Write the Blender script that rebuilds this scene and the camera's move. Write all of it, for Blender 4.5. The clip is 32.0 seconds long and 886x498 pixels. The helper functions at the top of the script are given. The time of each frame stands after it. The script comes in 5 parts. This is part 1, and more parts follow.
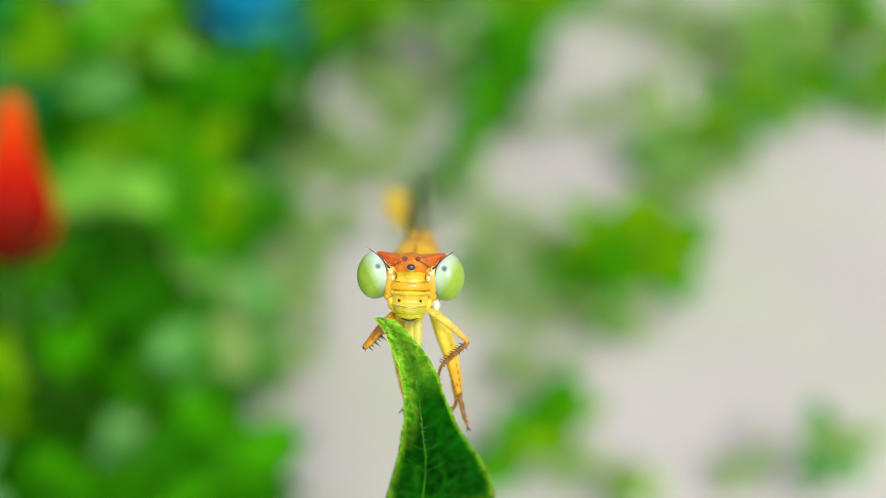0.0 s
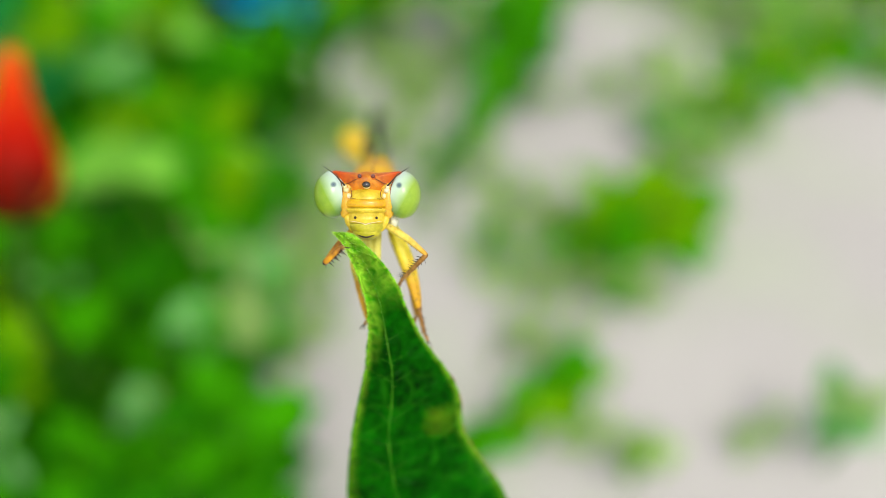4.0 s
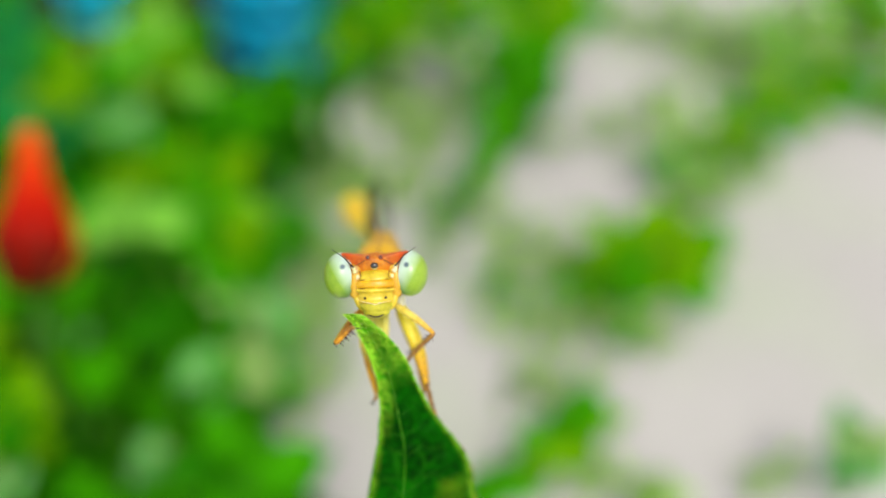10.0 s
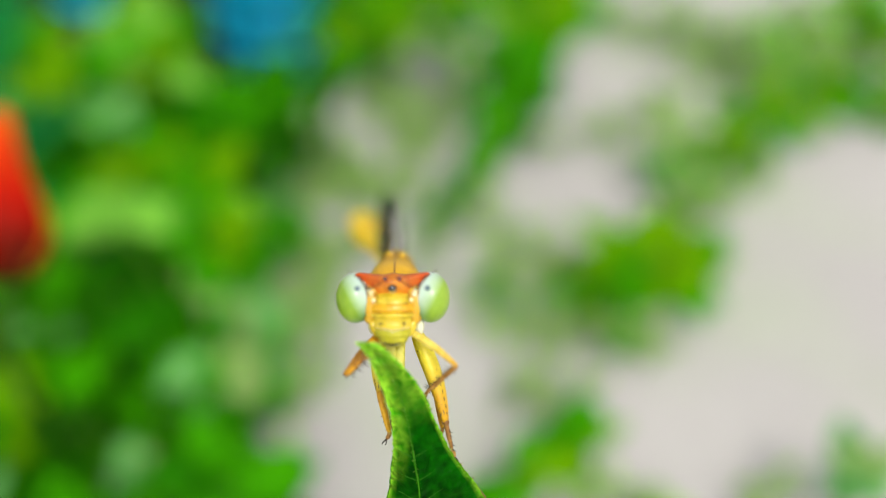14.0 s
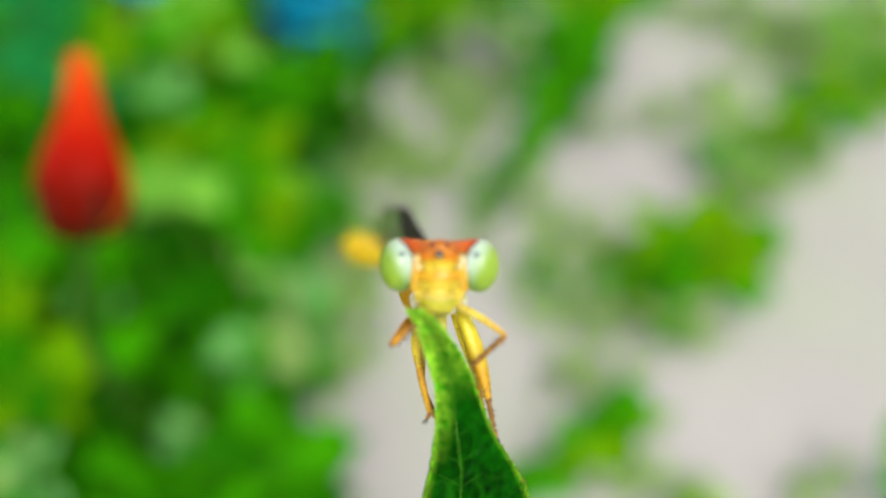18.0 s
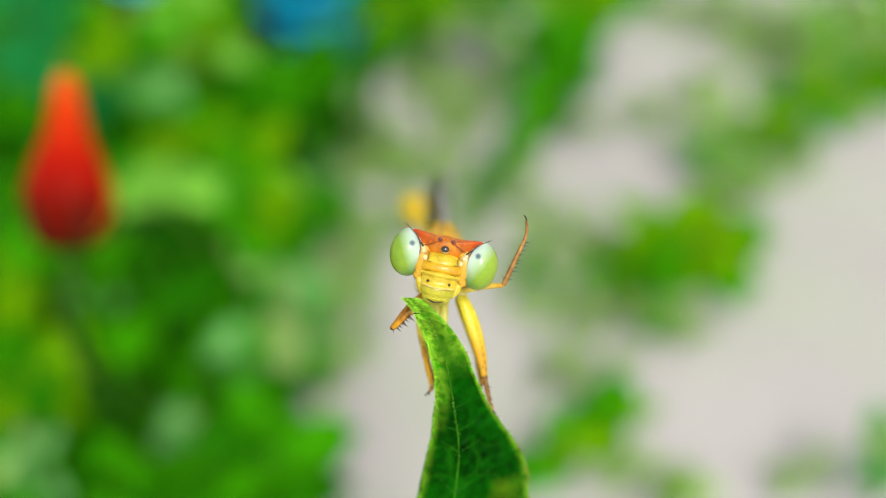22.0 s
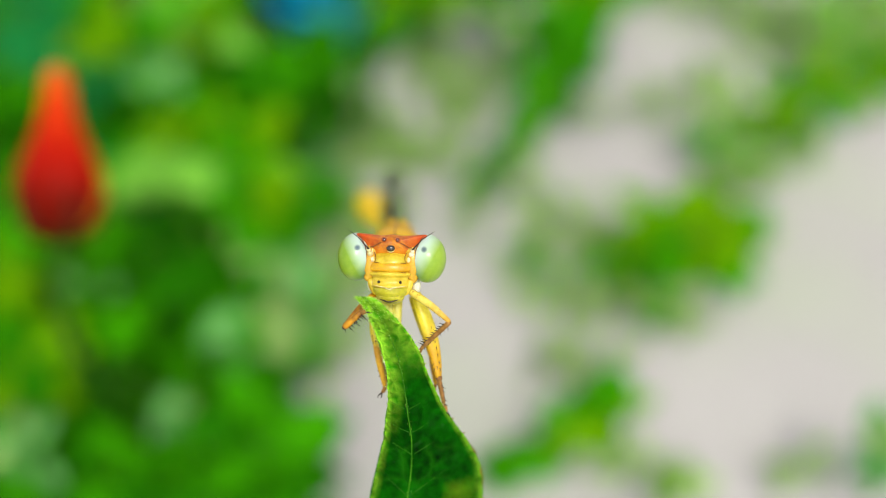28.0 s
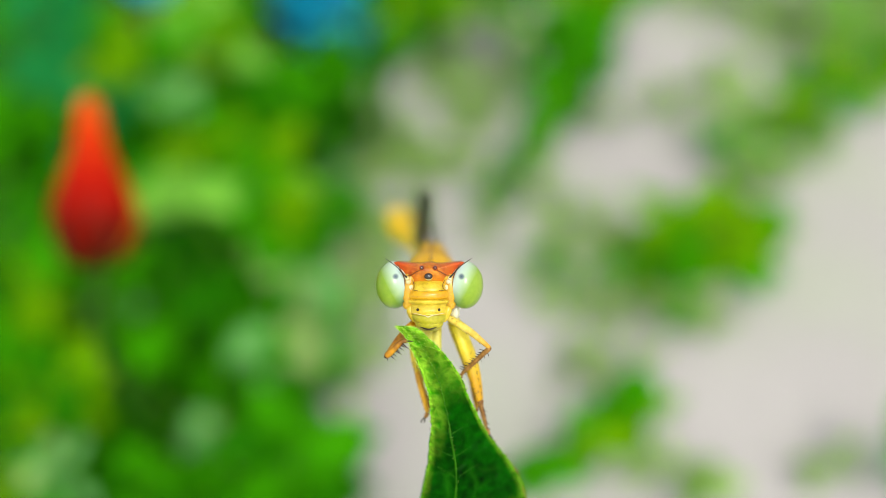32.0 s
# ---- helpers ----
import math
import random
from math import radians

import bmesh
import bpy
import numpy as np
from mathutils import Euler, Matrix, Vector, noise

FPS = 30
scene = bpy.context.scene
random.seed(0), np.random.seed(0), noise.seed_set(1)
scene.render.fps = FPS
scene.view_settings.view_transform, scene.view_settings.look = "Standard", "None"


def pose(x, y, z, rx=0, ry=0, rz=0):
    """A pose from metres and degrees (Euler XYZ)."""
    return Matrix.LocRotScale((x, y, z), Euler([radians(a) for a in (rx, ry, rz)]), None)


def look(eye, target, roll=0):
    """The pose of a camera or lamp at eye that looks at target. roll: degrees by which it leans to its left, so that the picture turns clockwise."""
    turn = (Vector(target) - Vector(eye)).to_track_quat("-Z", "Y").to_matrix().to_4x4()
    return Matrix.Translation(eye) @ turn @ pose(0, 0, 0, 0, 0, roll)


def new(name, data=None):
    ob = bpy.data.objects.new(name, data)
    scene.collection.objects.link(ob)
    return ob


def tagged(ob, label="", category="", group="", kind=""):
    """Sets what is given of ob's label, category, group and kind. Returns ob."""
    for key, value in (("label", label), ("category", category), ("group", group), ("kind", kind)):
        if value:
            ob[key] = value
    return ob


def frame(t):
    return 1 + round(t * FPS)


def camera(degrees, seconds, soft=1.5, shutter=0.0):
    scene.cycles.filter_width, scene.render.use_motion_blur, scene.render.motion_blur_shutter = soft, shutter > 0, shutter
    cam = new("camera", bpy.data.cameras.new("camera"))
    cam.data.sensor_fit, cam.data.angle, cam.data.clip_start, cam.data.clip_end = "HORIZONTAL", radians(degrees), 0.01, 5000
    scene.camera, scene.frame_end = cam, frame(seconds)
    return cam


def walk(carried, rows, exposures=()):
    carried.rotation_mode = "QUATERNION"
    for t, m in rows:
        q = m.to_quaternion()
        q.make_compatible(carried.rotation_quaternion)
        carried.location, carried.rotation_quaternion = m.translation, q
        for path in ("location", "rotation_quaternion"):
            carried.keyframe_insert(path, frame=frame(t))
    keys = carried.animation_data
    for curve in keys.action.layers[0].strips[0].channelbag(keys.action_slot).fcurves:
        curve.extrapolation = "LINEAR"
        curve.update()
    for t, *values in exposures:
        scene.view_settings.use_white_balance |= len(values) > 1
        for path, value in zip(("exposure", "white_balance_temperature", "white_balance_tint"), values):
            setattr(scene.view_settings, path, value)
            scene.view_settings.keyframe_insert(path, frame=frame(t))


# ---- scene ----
FOV = 55.0
cam = camera(FOV, 32.0, soft=0.8)
MM = 0.001
EYE_HEIGHT = 0.120
# the macro lens: opening about 2.2 mm wide, focused on the insect's face
cam.data.dof.use_dof = True
cam.data.dof.focus_distance = 0.0325
cam.data.dof.aperture_fstop = cam.data.lens / 2.2

# all things near the insect are laid out along a view that slopes 45 degrees to the ground
BASE = pose(0, 0, EYE_HEIGHT, -45, 0, 0)


def eye(x, y, z, yaw, pitch, roll):
    """Camera pose in millimetres and degrees, in the sloping frame."""
    m = Matrix.Translation((x * MM, y * MM, z * MM))
    m = m @ pose(0, 0, 0, 0, 0, yaw) @ pose(0, 0, 0, pitch) @ pose(0, 0, 0, 0, roll)
    return BASE @ m @ pose(0, 0, 0, 90)


walk(cam, [
    (0, eye(-1.78, 1.53, -0.03, -2.78, -1.56, -1.24)),
    (0.5, eye(-1.98, 1.79, 0.17, -2.76, -1.42, -1.32)),
    (1, eye(-1.74, 1.51, -1.52, -2.51, -1.61, -0.76)),
    (1.5, eye(-1.01, 1.66, -1.05, -2.52, -1.35, -0.12)),
    (2, eye(-0.41, 2.72, -0.35, -2.16, -1.68, -0.67)),
    (2.5, eye(0.15, 2.93, -1.02, -1.45, -2.19, -0.24)),
    (4.5, eye(1.02, 0.44, -2.87, -0.50, -2.40, -0.04)),
    (5, eye(-0.91, 0.22, -1.20, 0.35, -1.28, 0.79)),
    (5.5, eye(-0.89, 0.29, 0.75, 0.70, -1.02, 1.01)),
    (6, eye(0.05, -0.33, -0.80, -0.24, -0.64, 0.21)),
    (6.5, eye(0.59, -0.49, -0.75, -0.05, -0.61, 0.29)),
    (7, eye(0.69, -0.07, -1.08, -0.31, -0.53, 0.08)),
    (7.5, eye(0.70, -0.17, -0.67, -0.37, -0.09, 0.51)),
    (8, eye(0.24, 0.05, -0.74, -0.10, -0.31, 0.38)),
    (8.5, eye(-0.15, 0.32, 0.73, 0.34, -0.21, 0.97)),
    (9, eye(0.00, 0.35, 0.00, -0.00, 0.00, 0.01)),
    (9.5, eye(0.57, 0.10, -0.63, 0.14, 0.21, 0.95)),
    (10, eye(1.06, -0.26, -1.06, -0.39, 0.04, 0.97)),
    (10.5, eye(0.92, -0.25, -1.45, -0.99, 0.31, 1.03)),
    (11, eye(1.26, -0.23, -1.08, -1.15, 0.11, 0.97)),
    (11.5, eye(1.06, -0.59, -1.27, -0.72, 0.14, 0.72)),
    (12, eye(0.16, -0.44, -1.06, -0.18, 0.37, 1.23)),
    (12.5, eye(-0.09, -0.80, -0.80, -0.87, 0.44, 0.41)),
    (13, eye(-0.66, -0.93, -0.61, -0.96, 0.54, 0.32)),
    (13.5, eye(-0.71, 0.69, 0.56, -1.12, 0.06, 0.00)),
    (14, eye(-0.35, 3.37, -0.15, -1.35, -0.15, -0.32)),
    (14.5, eye(0.31, 4.07, -0.52, -1.32, -1.08, -0.71)),
    (15, eye(0.28, 4.61, -2.28, -0.74, -1.87, -0.54)),
    (15.5, eye(-0.43, 3.54, -0.87, 1.13, -1.48, -0.30)),
    (17.5, eye(-0.39, 3.36, -0.52, 2.05, -1.27, -1.70)),
    (18, eye(-0.35, 4.06, -0.67, 1.79, -1.25, -1.62)),
    (18.5, eye(-0.60, 5.48, -0.22, 1.62, -1.80, -1.70)),
    (19, eye(-1.38, 5.31, 0.49, 0.61, -1.39, -1.82)),
    (19.5, eye(-1.31, 4.02, -1.86, 1.75, -1.65, -1.59)),
    (20, eye(-1.75, 4.71, -3.72, 0.65, -1.81, -2.18)),
    (20.5, eye(-0.76, 2.20, -2.35, 0.77, -1.84, -2.32)),
    (21, eye(-1.15, 2.56, -1.46, 0.37, -1.39, -1.79)),
    (21.5, eye(-0.91, 1.96, -0.76, 0.98, -1.41, -1.53)),
    (22, eye(-0.56, 1.00, -0.82, 1.14, -1.37, -1.41)),
    (22.5, eye(-0.09, 1.50, -0.14, 1.04, -1.39, -1.20)),
    (23, eye(-0.39, 1.21, -0.29, 0.99, -1.37, -1.53)),
    (23.5, eye(-0.37, 1.65, -0.03, 0.83, -1.45, -1.04)),
    (24, eye(-0.38, 1.69, 0.52, 0.86, -1.28, -0.66)),
    (24.5, eye(-0.44, 1.97, 0.49, 0.63, -1.47, -1.54)),
    (25, eye(-0.34, 1.93, 1.06, 0.73, -1.91, -1.75)),
    (25.5, eye(-0.55, 1.51, 0.10, 0.88, -1.47, -1.09)),
    (27.5, eye(0.83, 2.02, -0.03, 1.01, -2.18, -1.89)),
    (28, eye(1.59, 1.93, -0.35, 1.88, -2.30, -1.91)),
    (28.5, eye(1.76, 1.67, 0.16, 3.71, -2.00, -1.50)),
    (29, eye(1.98, 1.84, -0.09, 4.36, -2.01, -0.96)),
    (29.5, eye(1.76, 1.46, 0.22, 3.56, -2.12, -1.28)),
    (30, eye(2.05, 1.34, -0.02, 3.94, -2.03, -0.40)),
    (30.5, eye(1.17, 0.86, -1.41, 3.58, -2.21, -0.63)),
    (31, eye(0.74, 1.52, 0.52, 3.57, -2.32, -0.29)),
    (31.5, eye(1.14, 1.56, 0.58, 3.32, -2.33, 0.15)),
    (32, eye(0.73, 1.41, 0.60, 2.86, -2.12, 0.17)),
])

# ---- sky, sun ----
world = bpy.data.worlds.new("world")
scene.world = world
world.use_nodes = True
wn, wl = world.node_tree.nodes, world.node_tree.links
sky = wn.new("ShaderNodeTexSky")
sky.sky_type, sky.sun_disc = "NISHITA", False
sky.sun_elevation, sky.sun_rotation = radians(62), radians(158)
sky.dust_density = 3.0
veil = wn.new("ShaderNodeHueSaturation")
veil.inputs["Saturation"].default_value = 0.12
wl.new(sky.outputs[0], veil.inputs["Color"])
wl.new(veil.outputs[0], wn["Background"].inputs[0])
wn["Background"].inputs[1].default_value = 0.165
sun_data = bpy.data.lights.new("sun", "SUN")
sun_data.energy, sun_data.angle, sun_data.color = 1.15, radians(12), (1.0, 0.95, 0.83)
sun = new("sun", sun_data)
sun.matrix_world = look((0.30, -0.75, 1.6), (0, 0, 0))
scene.view_settings.exposure = 0.4

# ---- materials ----


def ramp(nt, stops, fac):
    r = nt.nodes.new("ShaderNodeValToRGB")
    e = r.color_ramp.elements
    while len(e) < len(stops):
        e.new(0.5)
    for el, (p, c) in zip(e, stops):
        el.position, el.color = p, (*c, 1)
    nt.links.new(fac, r.inputs[0])
    return r.outputs[0]


def math_node(nt, op, a, b=0.0, clamp=False):
    n = nt.nodes.new("ShaderNodeMath")
    n.operation, n.use_clamp = op, clamp
    for i, v in enumerate((a, b)):
        if isinstance(v, (int, float)):
            n.inputs[i].default_value = v
        else:
            nt.links.new(v, n.inputs[i])
    return n.outputs[0]


def mix(nt, fac, a, b, mode="MIX"):
    n = nt.nodes.new("ShaderNodeMix")
    n.data_type, n.blend_type = "RGBA", mode
    for sock, v in ((n.inputs[0], fac), (n.inputs[6], a), (n.inputs[7], b)):
        if isinstance(v, (int, float)):
            sock.default_value = v
        elif isinstance(v, tuple):
            sock.default_value = (*v, 1)
        else:
            nt.links.new(v, sock)
    return n.outputs[2]


def noise_fac(nt, scale, detail=3.0):
    tc = nt.nodes.new("ShaderNodeTexCoord")
    n = nt.nodes.new("ShaderNodeTexNoise")
    n.inputs["Scale"].default_value, n.inputs["Detail"].default_value = scale, detail
    nt.links.new(tc.outputs["Object"], n.inputs["Vector"])
    return n.outputs[0]


def axes(nt):
    tc = nt.nodes.new("ShaderNodeTexCoord")
    s = nt.nodes.new("ShaderNodeSeparateXYZ")
    nt.links.new(tc.outputs["Object"], s.inputs[0])
    return s.outputs


def bump(nt, height, strength, distance):
    b = nt.nodes.new("ShaderNodeBump")
    b.inputs["Strength"].default_value, b.inputs["Distance"].default_value = strength, distance
    nt.links.new(height, b.inputs["Height"])
    nt.links.new(b.outputs[0], nt.nodes["Principled BSDF"].inputs["Normal"])


def surface(name, dark, light, coarse, fine, rough=0.5, relief=0.2, depth=0.00005, sub=0.0, gloss=0.32, coat=0.0):
    """Two-scale mottled surface between two colours."""
    m = bpy.data.materials.new(name)
    m.use_nodes = True
    nt = m.node_tree
    p = nt.nodes["Principled BSDF"]
    a, b = noise_fac(nt, coarse), noise_fac(nt, fine, 5)
    f = math_node(nt, "ADD", math_node(nt, "MULTIPLY", a, 0.65), math_node(nt, "MULTIPLY", b, 0.35))
    col = ramp(nt, ((0.34, dark), (0.66, light)), f)
    nt.links.new(col, p.inputs["Base Color"])
    p.inputs["Roughness"].default_value = rough
    p.inputs["Specular IOR Level"].default_value = gloss
    p.inputs["Coat Weight"].default_value = coat
    p.inputs["Coat Roughness"].default_value = 0.15
    if sub:
        p.inputs["Subsurface Weight"].default_value = sub * 0.4
        p.inputs["Subsurface Radius"].default_value = (0.4, 0.36, 0.10)
        p.inputs["Subsurface Scale"].default_value = 0.0006
    if relief:
        bump(nt, b, relief, depth)
    return m


def leaf_material(name, dark, light, coarse=160, fine=1200, back=0.35, rough=0.42):
    """Leaf: mottled green, part of the light passes through."""
    m = surface(name, dark, light, coarse, fine, rough, 0.3, 0.0001, gloss=0.02)
    nt = m.node_tree
    p = nt.nodes["Principled BSDF"]
    info = nt.nodes.new("ShaderNodeObjectInfo")
    src = p.inputs["Base Color"].links[0].from_socket
    vary = ramp(nt, ((0.0, (0.76, 0.80, 0.68)), (1.0, (1.20, 1.15, 1.02))), info.outputs["Random"])
    col = mix(nt, 1.0, src, vary, "MULTIPLY")
    nt.links.new(col, p.inputs["Base Color"])
    tr = nt.nodes.new("ShaderNodeBsdfTranslucent")
    nt.links.new(mix(nt, 1.0, col, (1.0, 1.3, 0.4), "MULTIPLY"), tr.inputs[0])
    ms = nt.nodes.new("ShaderNodeMixShader")
    ms.inputs[0].default_value = back
    nt.links.new(p.outputs[0], ms.inputs[1])
    nt.links.new(tr.outputs[0], ms.inputs[2])
    nt.links.new(ms.outputs[0], nt.nodes["Material Output"].inputs[0])
    return m


LEAF_MID = leaf_material("leaf_mid", (0.019, 0.215, 0.0003), (0.075, 0.425, 0.0006))
LEAF_DARK = leaf_material("leaf_dark", (0.008, 0.115, 0.0003), (0.028, 0.225, 0.0006), back=0.25)
LEAF_LIGHT = leaf_material("leaf_light", (0.13, 0.43, 0.03), (0.26, 0.58, 0.09))
LEAF_YELLOW = leaf_material("leaf_yellow", (0.10, 0.31, 0.0004), (0.20, 0.45, 0.0008))
LEAF_DULL = leaf_material("leaf_dull", (0.27, 0.45, 0.13), (0.42, 0.57, 0.24), back=0.45)
LEAF_TEAL = leaf_material("leaf_teal", (0.006, 0.19, 0.035), (0.02, 0.31, 0.08), back=0.25)
# deep green: the shade inside the bed is put into this leaf colour
LEAF_SHADE = leaf_material("leaf_shade", (0.005, 0.06, 0.0003), (0.016, 0.12, 0.0006), back=0.2)
LEAF_BLUISH = leaf_material("leaf_bluish", (0.10, 0.36, 0.08), (0.20, 0.48, 0.17), back=0.3)
STEM_GREEN = surface("stem_green", (0.03, 0.15, 0.003), (0.08, 0.26, 0.008), 120, 900, 0.5)


STEM_DARK = surface("stem_dark", (0.012, 0.06, 0.001), (0.03, 0.11, 0.003), 120, 900, 0.5, gloss=0.1)


def perch_material():
    """Blade of the perch leaf: dark glossy green with a paler net of veinlets, pale margins, and a crinkled light tip."""
    m = leaf_material("perch_leaf_blade", (0.0003, 0.013, 0.0002), (0.003, 0.115, 0.0006), 420, 2600, 0.12, 0.4)
    nt = m.node_tree
    p = nt.nodes["Principled BSDF"]
    x, y, z = axes(nt)
    src = p.inputs["Base Color"].links[0].from_socket
    att = nt.nodes.new("ShaderNodeAttribute")
    att.attribute_name = "margin"
    tc = nt.nodes.new("ShaderNodeTexCoord")

    def cells(scale, lo, hi, warp):
        """Distance from the borders of warped cells."""
        push = nt.nodes.new("ShaderNodeTexNoise")
        push.inputs["Scale"].default_value = scale * 1.3
        nt.links.new(tc.outputs["Object"], push.inputs["Vector"])
        add = nt.nodes.new("ShaderNodeVectorMath")
        add.operation = "MULTIPLY_ADD"
        nt.links.new(push.outputs["Color"], add.inputs[0])
        add.inputs[1].default_value = (warp, warp, warp)
        nt.links.new(tc.outputs["Object"], add.inputs[2])
        v = nt.nodes.new("ShaderNodeTexVoronoi")
        v.feature, v.inputs["Scale"].default_value = "DISTANCE_TO_EDGE", scale
        nt.links.new(add.outputs[0], v.inputs["Vector"])
        return ramp(nt, ((lo, (0, 0, 0)), (hi, (1, 1, 1))), v.outputs["Distance"])

    quilt = cells(620, 0.0, 0.40, 0.0009)
    net = cells(620, 0.0, 0.10, 0.0009)
    crinkle = cells(2300, 0.0, 0.42, 0.0004)
    patch = noise_fac(nt, 520, 2)
    worn = math_node(nt, "MULTIPLY", math_node(nt, "SUBTRACT", 1.0, net), ramp(nt, ((0.42, (0, 0, 0)), (0.66, (0.4, 0.4, 0.4))), patch))
    col = mix(nt, worn, src, (0.02, 0.19, 0.004))
    # light tip and margins: pale ridges, deep green between them
    pale = mix(nt, crinkle, (0.48, 0.94, 0.05), (0.09, 0.55, 0.004))
    pale = mix(nt, ramp(nt, ((0.48, (0, 0, 0)), (0.72, (0.4, 0.4, 0.4))), noise_fac(nt, 1500, 3)), pale, (0.03, 0.26, 0.002))
    grain = ramp(nt, ((0.40, (0, 0, 0)), (0.58, (1, 1, 1))), noise_fac(nt, 3000, 4))
    f = math_node(nt, "MULTIPLY", att.outputs["Fac"], math_node(nt, "ADD", math_node(nt, "MULTIPLY", grain, 0.5), 0.6), True)
    col = mix(nt, f, col, pale)
    # a yellowed blotch
    dx, dz = math_node(nt, "SUBTRACT", x, 0.0029), math_node(nt, "SUBTRACT", z, -0.0094)
    d = math_node(nt, "SQRT", math_node(nt, "ADD", math_node(nt, "MULTIPLY", dx, dx), math_node(nt, "MULTIPLY", dz, dz)))
    d = math_node(nt, "ADD", math_node(nt, "MULTIPLY", d, 620), math_node(nt, "MULTIPLY", noise_fac(nt, 900, 3), 0.9))
    yl = ramp(nt, ((0.40, (0.34, 0.34, 0.34)), (1.0, (0, 0, 0))), d)
    col = mix(nt, yl, col, (0.22, 0.36, 0.012))
    nt.links.new(col, p.inputs["Base Color"])
    p.inputs["Specular IOR Level"].default_value = 0.02
    p.inputs["Roughness"].default_value = 0.3
    # wet, glossy patches
    wet = ramp(nt, ((0.61, (0, 0, 0)), (0.70, (0.7, 0.7, 0.7))), noise_fac(nt, 420, 2))
    nt.links.new(math_node(nt, "MULTIPLY", wet, math_node(nt, "SUBTRACT", 1.0, att.outputs["Fac"], True)), p.inputs["Coat Weight"])
    p.inputs["Coat Roughness"].default_value = 0.16
    tr = [n for n in nt.nodes if n.type == "BSDF_TRANSLUCENT"][0]
    nt.links.new(mix(nt, 1.0, col, (1.0, 1.3, 0.4), "MULTIPLY"), tr.inputs[0])
    tipped = math_node(nt, "MULTIPLY", math_node(nt, "SUBTRACT", 1.0, crinkle), math_node(nt, "ADD", math_node(nt, "MULTIPLY", att.outputs["Fac"], 0.8), 0.08))
    relief = math_node(nt, "ADD", math_node(nt, "MULTIPLY", quilt, 0.9), math_node(nt, "ADD", math_node(nt, "MULTIPLY", grain, 0.10), tipped))
    bump(nt, relief, 0.9, 0.00022)
    return m


PERCH = perch_material()
PERCH_VEIN = surface("perch_vein", (0.004, 0.07, 0.0008), (0.06, 0.27, 0.005), 1800, 5000, 0.45, gloss=0.1)
PERCH_SIDE_VEIN = surface("perch_side_vein", (0.003, 0.05, 0.0006), (0.03, 0.17, 0.002), 900, 5000, 0.45, gloss=0.1)
PERCH_TOOTH = surface("perch_tooth", (0.08, 0.05, 0.008), (0.26, 0.20, 0.02), 900, 5000, 0.5)
HAIR_PALE = surface("hair_pale", (0.36, 0.64, 0.07), (0.64, 0.84, 0.22), 2000, 9000, 0.4, 0)


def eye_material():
    """Compound eye: lime flank, sea-green underside and a small dark blue spot; a pale bluish cap paints in the sky
    highlight.
    """
    m = surface("eye_cornea", (0.18, 0.33, 0.015), (0.28, 0.43, 0.035), 700, 5000, 0.30, 0.2, 0.00002, 0.25, coat=0.3)
    nt = m.node_tree
    p = nt.nodes["Principled BSDF"]
    src = p.inputs["Base Color"].links[0].from_socket
    x, y, z = axes(nt)
    ax = math_node(nt, "ABSOLUTE", x)
    # pale cap, the sky highlight as colour: upper and inner
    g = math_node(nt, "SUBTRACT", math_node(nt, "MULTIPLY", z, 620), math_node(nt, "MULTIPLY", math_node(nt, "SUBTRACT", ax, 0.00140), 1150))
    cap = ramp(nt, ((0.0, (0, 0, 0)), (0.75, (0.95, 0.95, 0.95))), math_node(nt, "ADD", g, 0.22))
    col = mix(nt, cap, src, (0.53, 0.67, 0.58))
    low = ramp(nt, ((0.40, (0, 0, 0)), (1.0, (0.65, 0.65, 0.65))), math_node(nt, "ADD", math_node(nt, "MULTIPLY", z, -1000), math_node(nt, "MULTIPLY", math_node(nt, "SUBTRACT", 0.00125, ax), 1200)))
    col = mix(nt, low, col, (0.05, 0.22, 0.07))
    # dark spot
    dx = math_node(nt, "SUBTRACT", ax, 0.00126)
    dz = math_node(nt, "SUBTRACT", z, 0.00036)
    d = math_node(nt, "SQRT", math_node(nt, "ADD", math_node(nt, "MULTIPLY", dx, dx), math_node(nt, "MULTIPLY", dz, dz)))
    s = ramp(nt, ((0.0, (1, 1, 1)), (0.5, (0.8, 0.8, 0.8)), (1.0, (0, 0, 0))), math_node(nt, "MULTIPLY", d, 7200))
    col = mix(nt, s, col, (0.05, 0.09, 0.13))
    nt.links.new(col, p.inputs["Base Color"])
    return m


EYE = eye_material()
SEAM = surface("dark_seam", (0.10, 0.025, 0.004), (0.22, 0.06, 0.008), 1500, 9000, 0.4, 0.1, 0.00002)
FACE_RED = surface("face_red", (0.36, 0.05, 0.004), (0.60, 0.14, 0.008), 1300, 7000, 0.3, 0.5, 0.00004, 0.15, coat=0.3)
FACE_ORANGE = surface("face_orange", (0.48, 0.17, 0.008), (0.66, 0.28, 0.015), 1300, 9000, 0.36, 0.3, 0.00003, 0.2, coat=0.35)
FACE_CHEEK = surface("face_cheek", (0.48, 0.22, 0.005), (0.72, 0.46, 0.03), 1300, 9000, 0.4, 0.3, 0.00003, 0.2, coat=0.35)
FACE_BAND = surface("face_band", (0.58, 0.29, 0.004), (0.74, 0.44, 0.010), 1300, 9000, 0.3, 0.3, 0.00003, 0.2, coat=0.35)
FACE_YELLOW = surface("face_yellow", (0.48, 0.34, 0.005), (0.78, 0.59, 0.05), 1500, 8000, 0.34, 0.3, 0.00003, 0.25, coat=0.35)
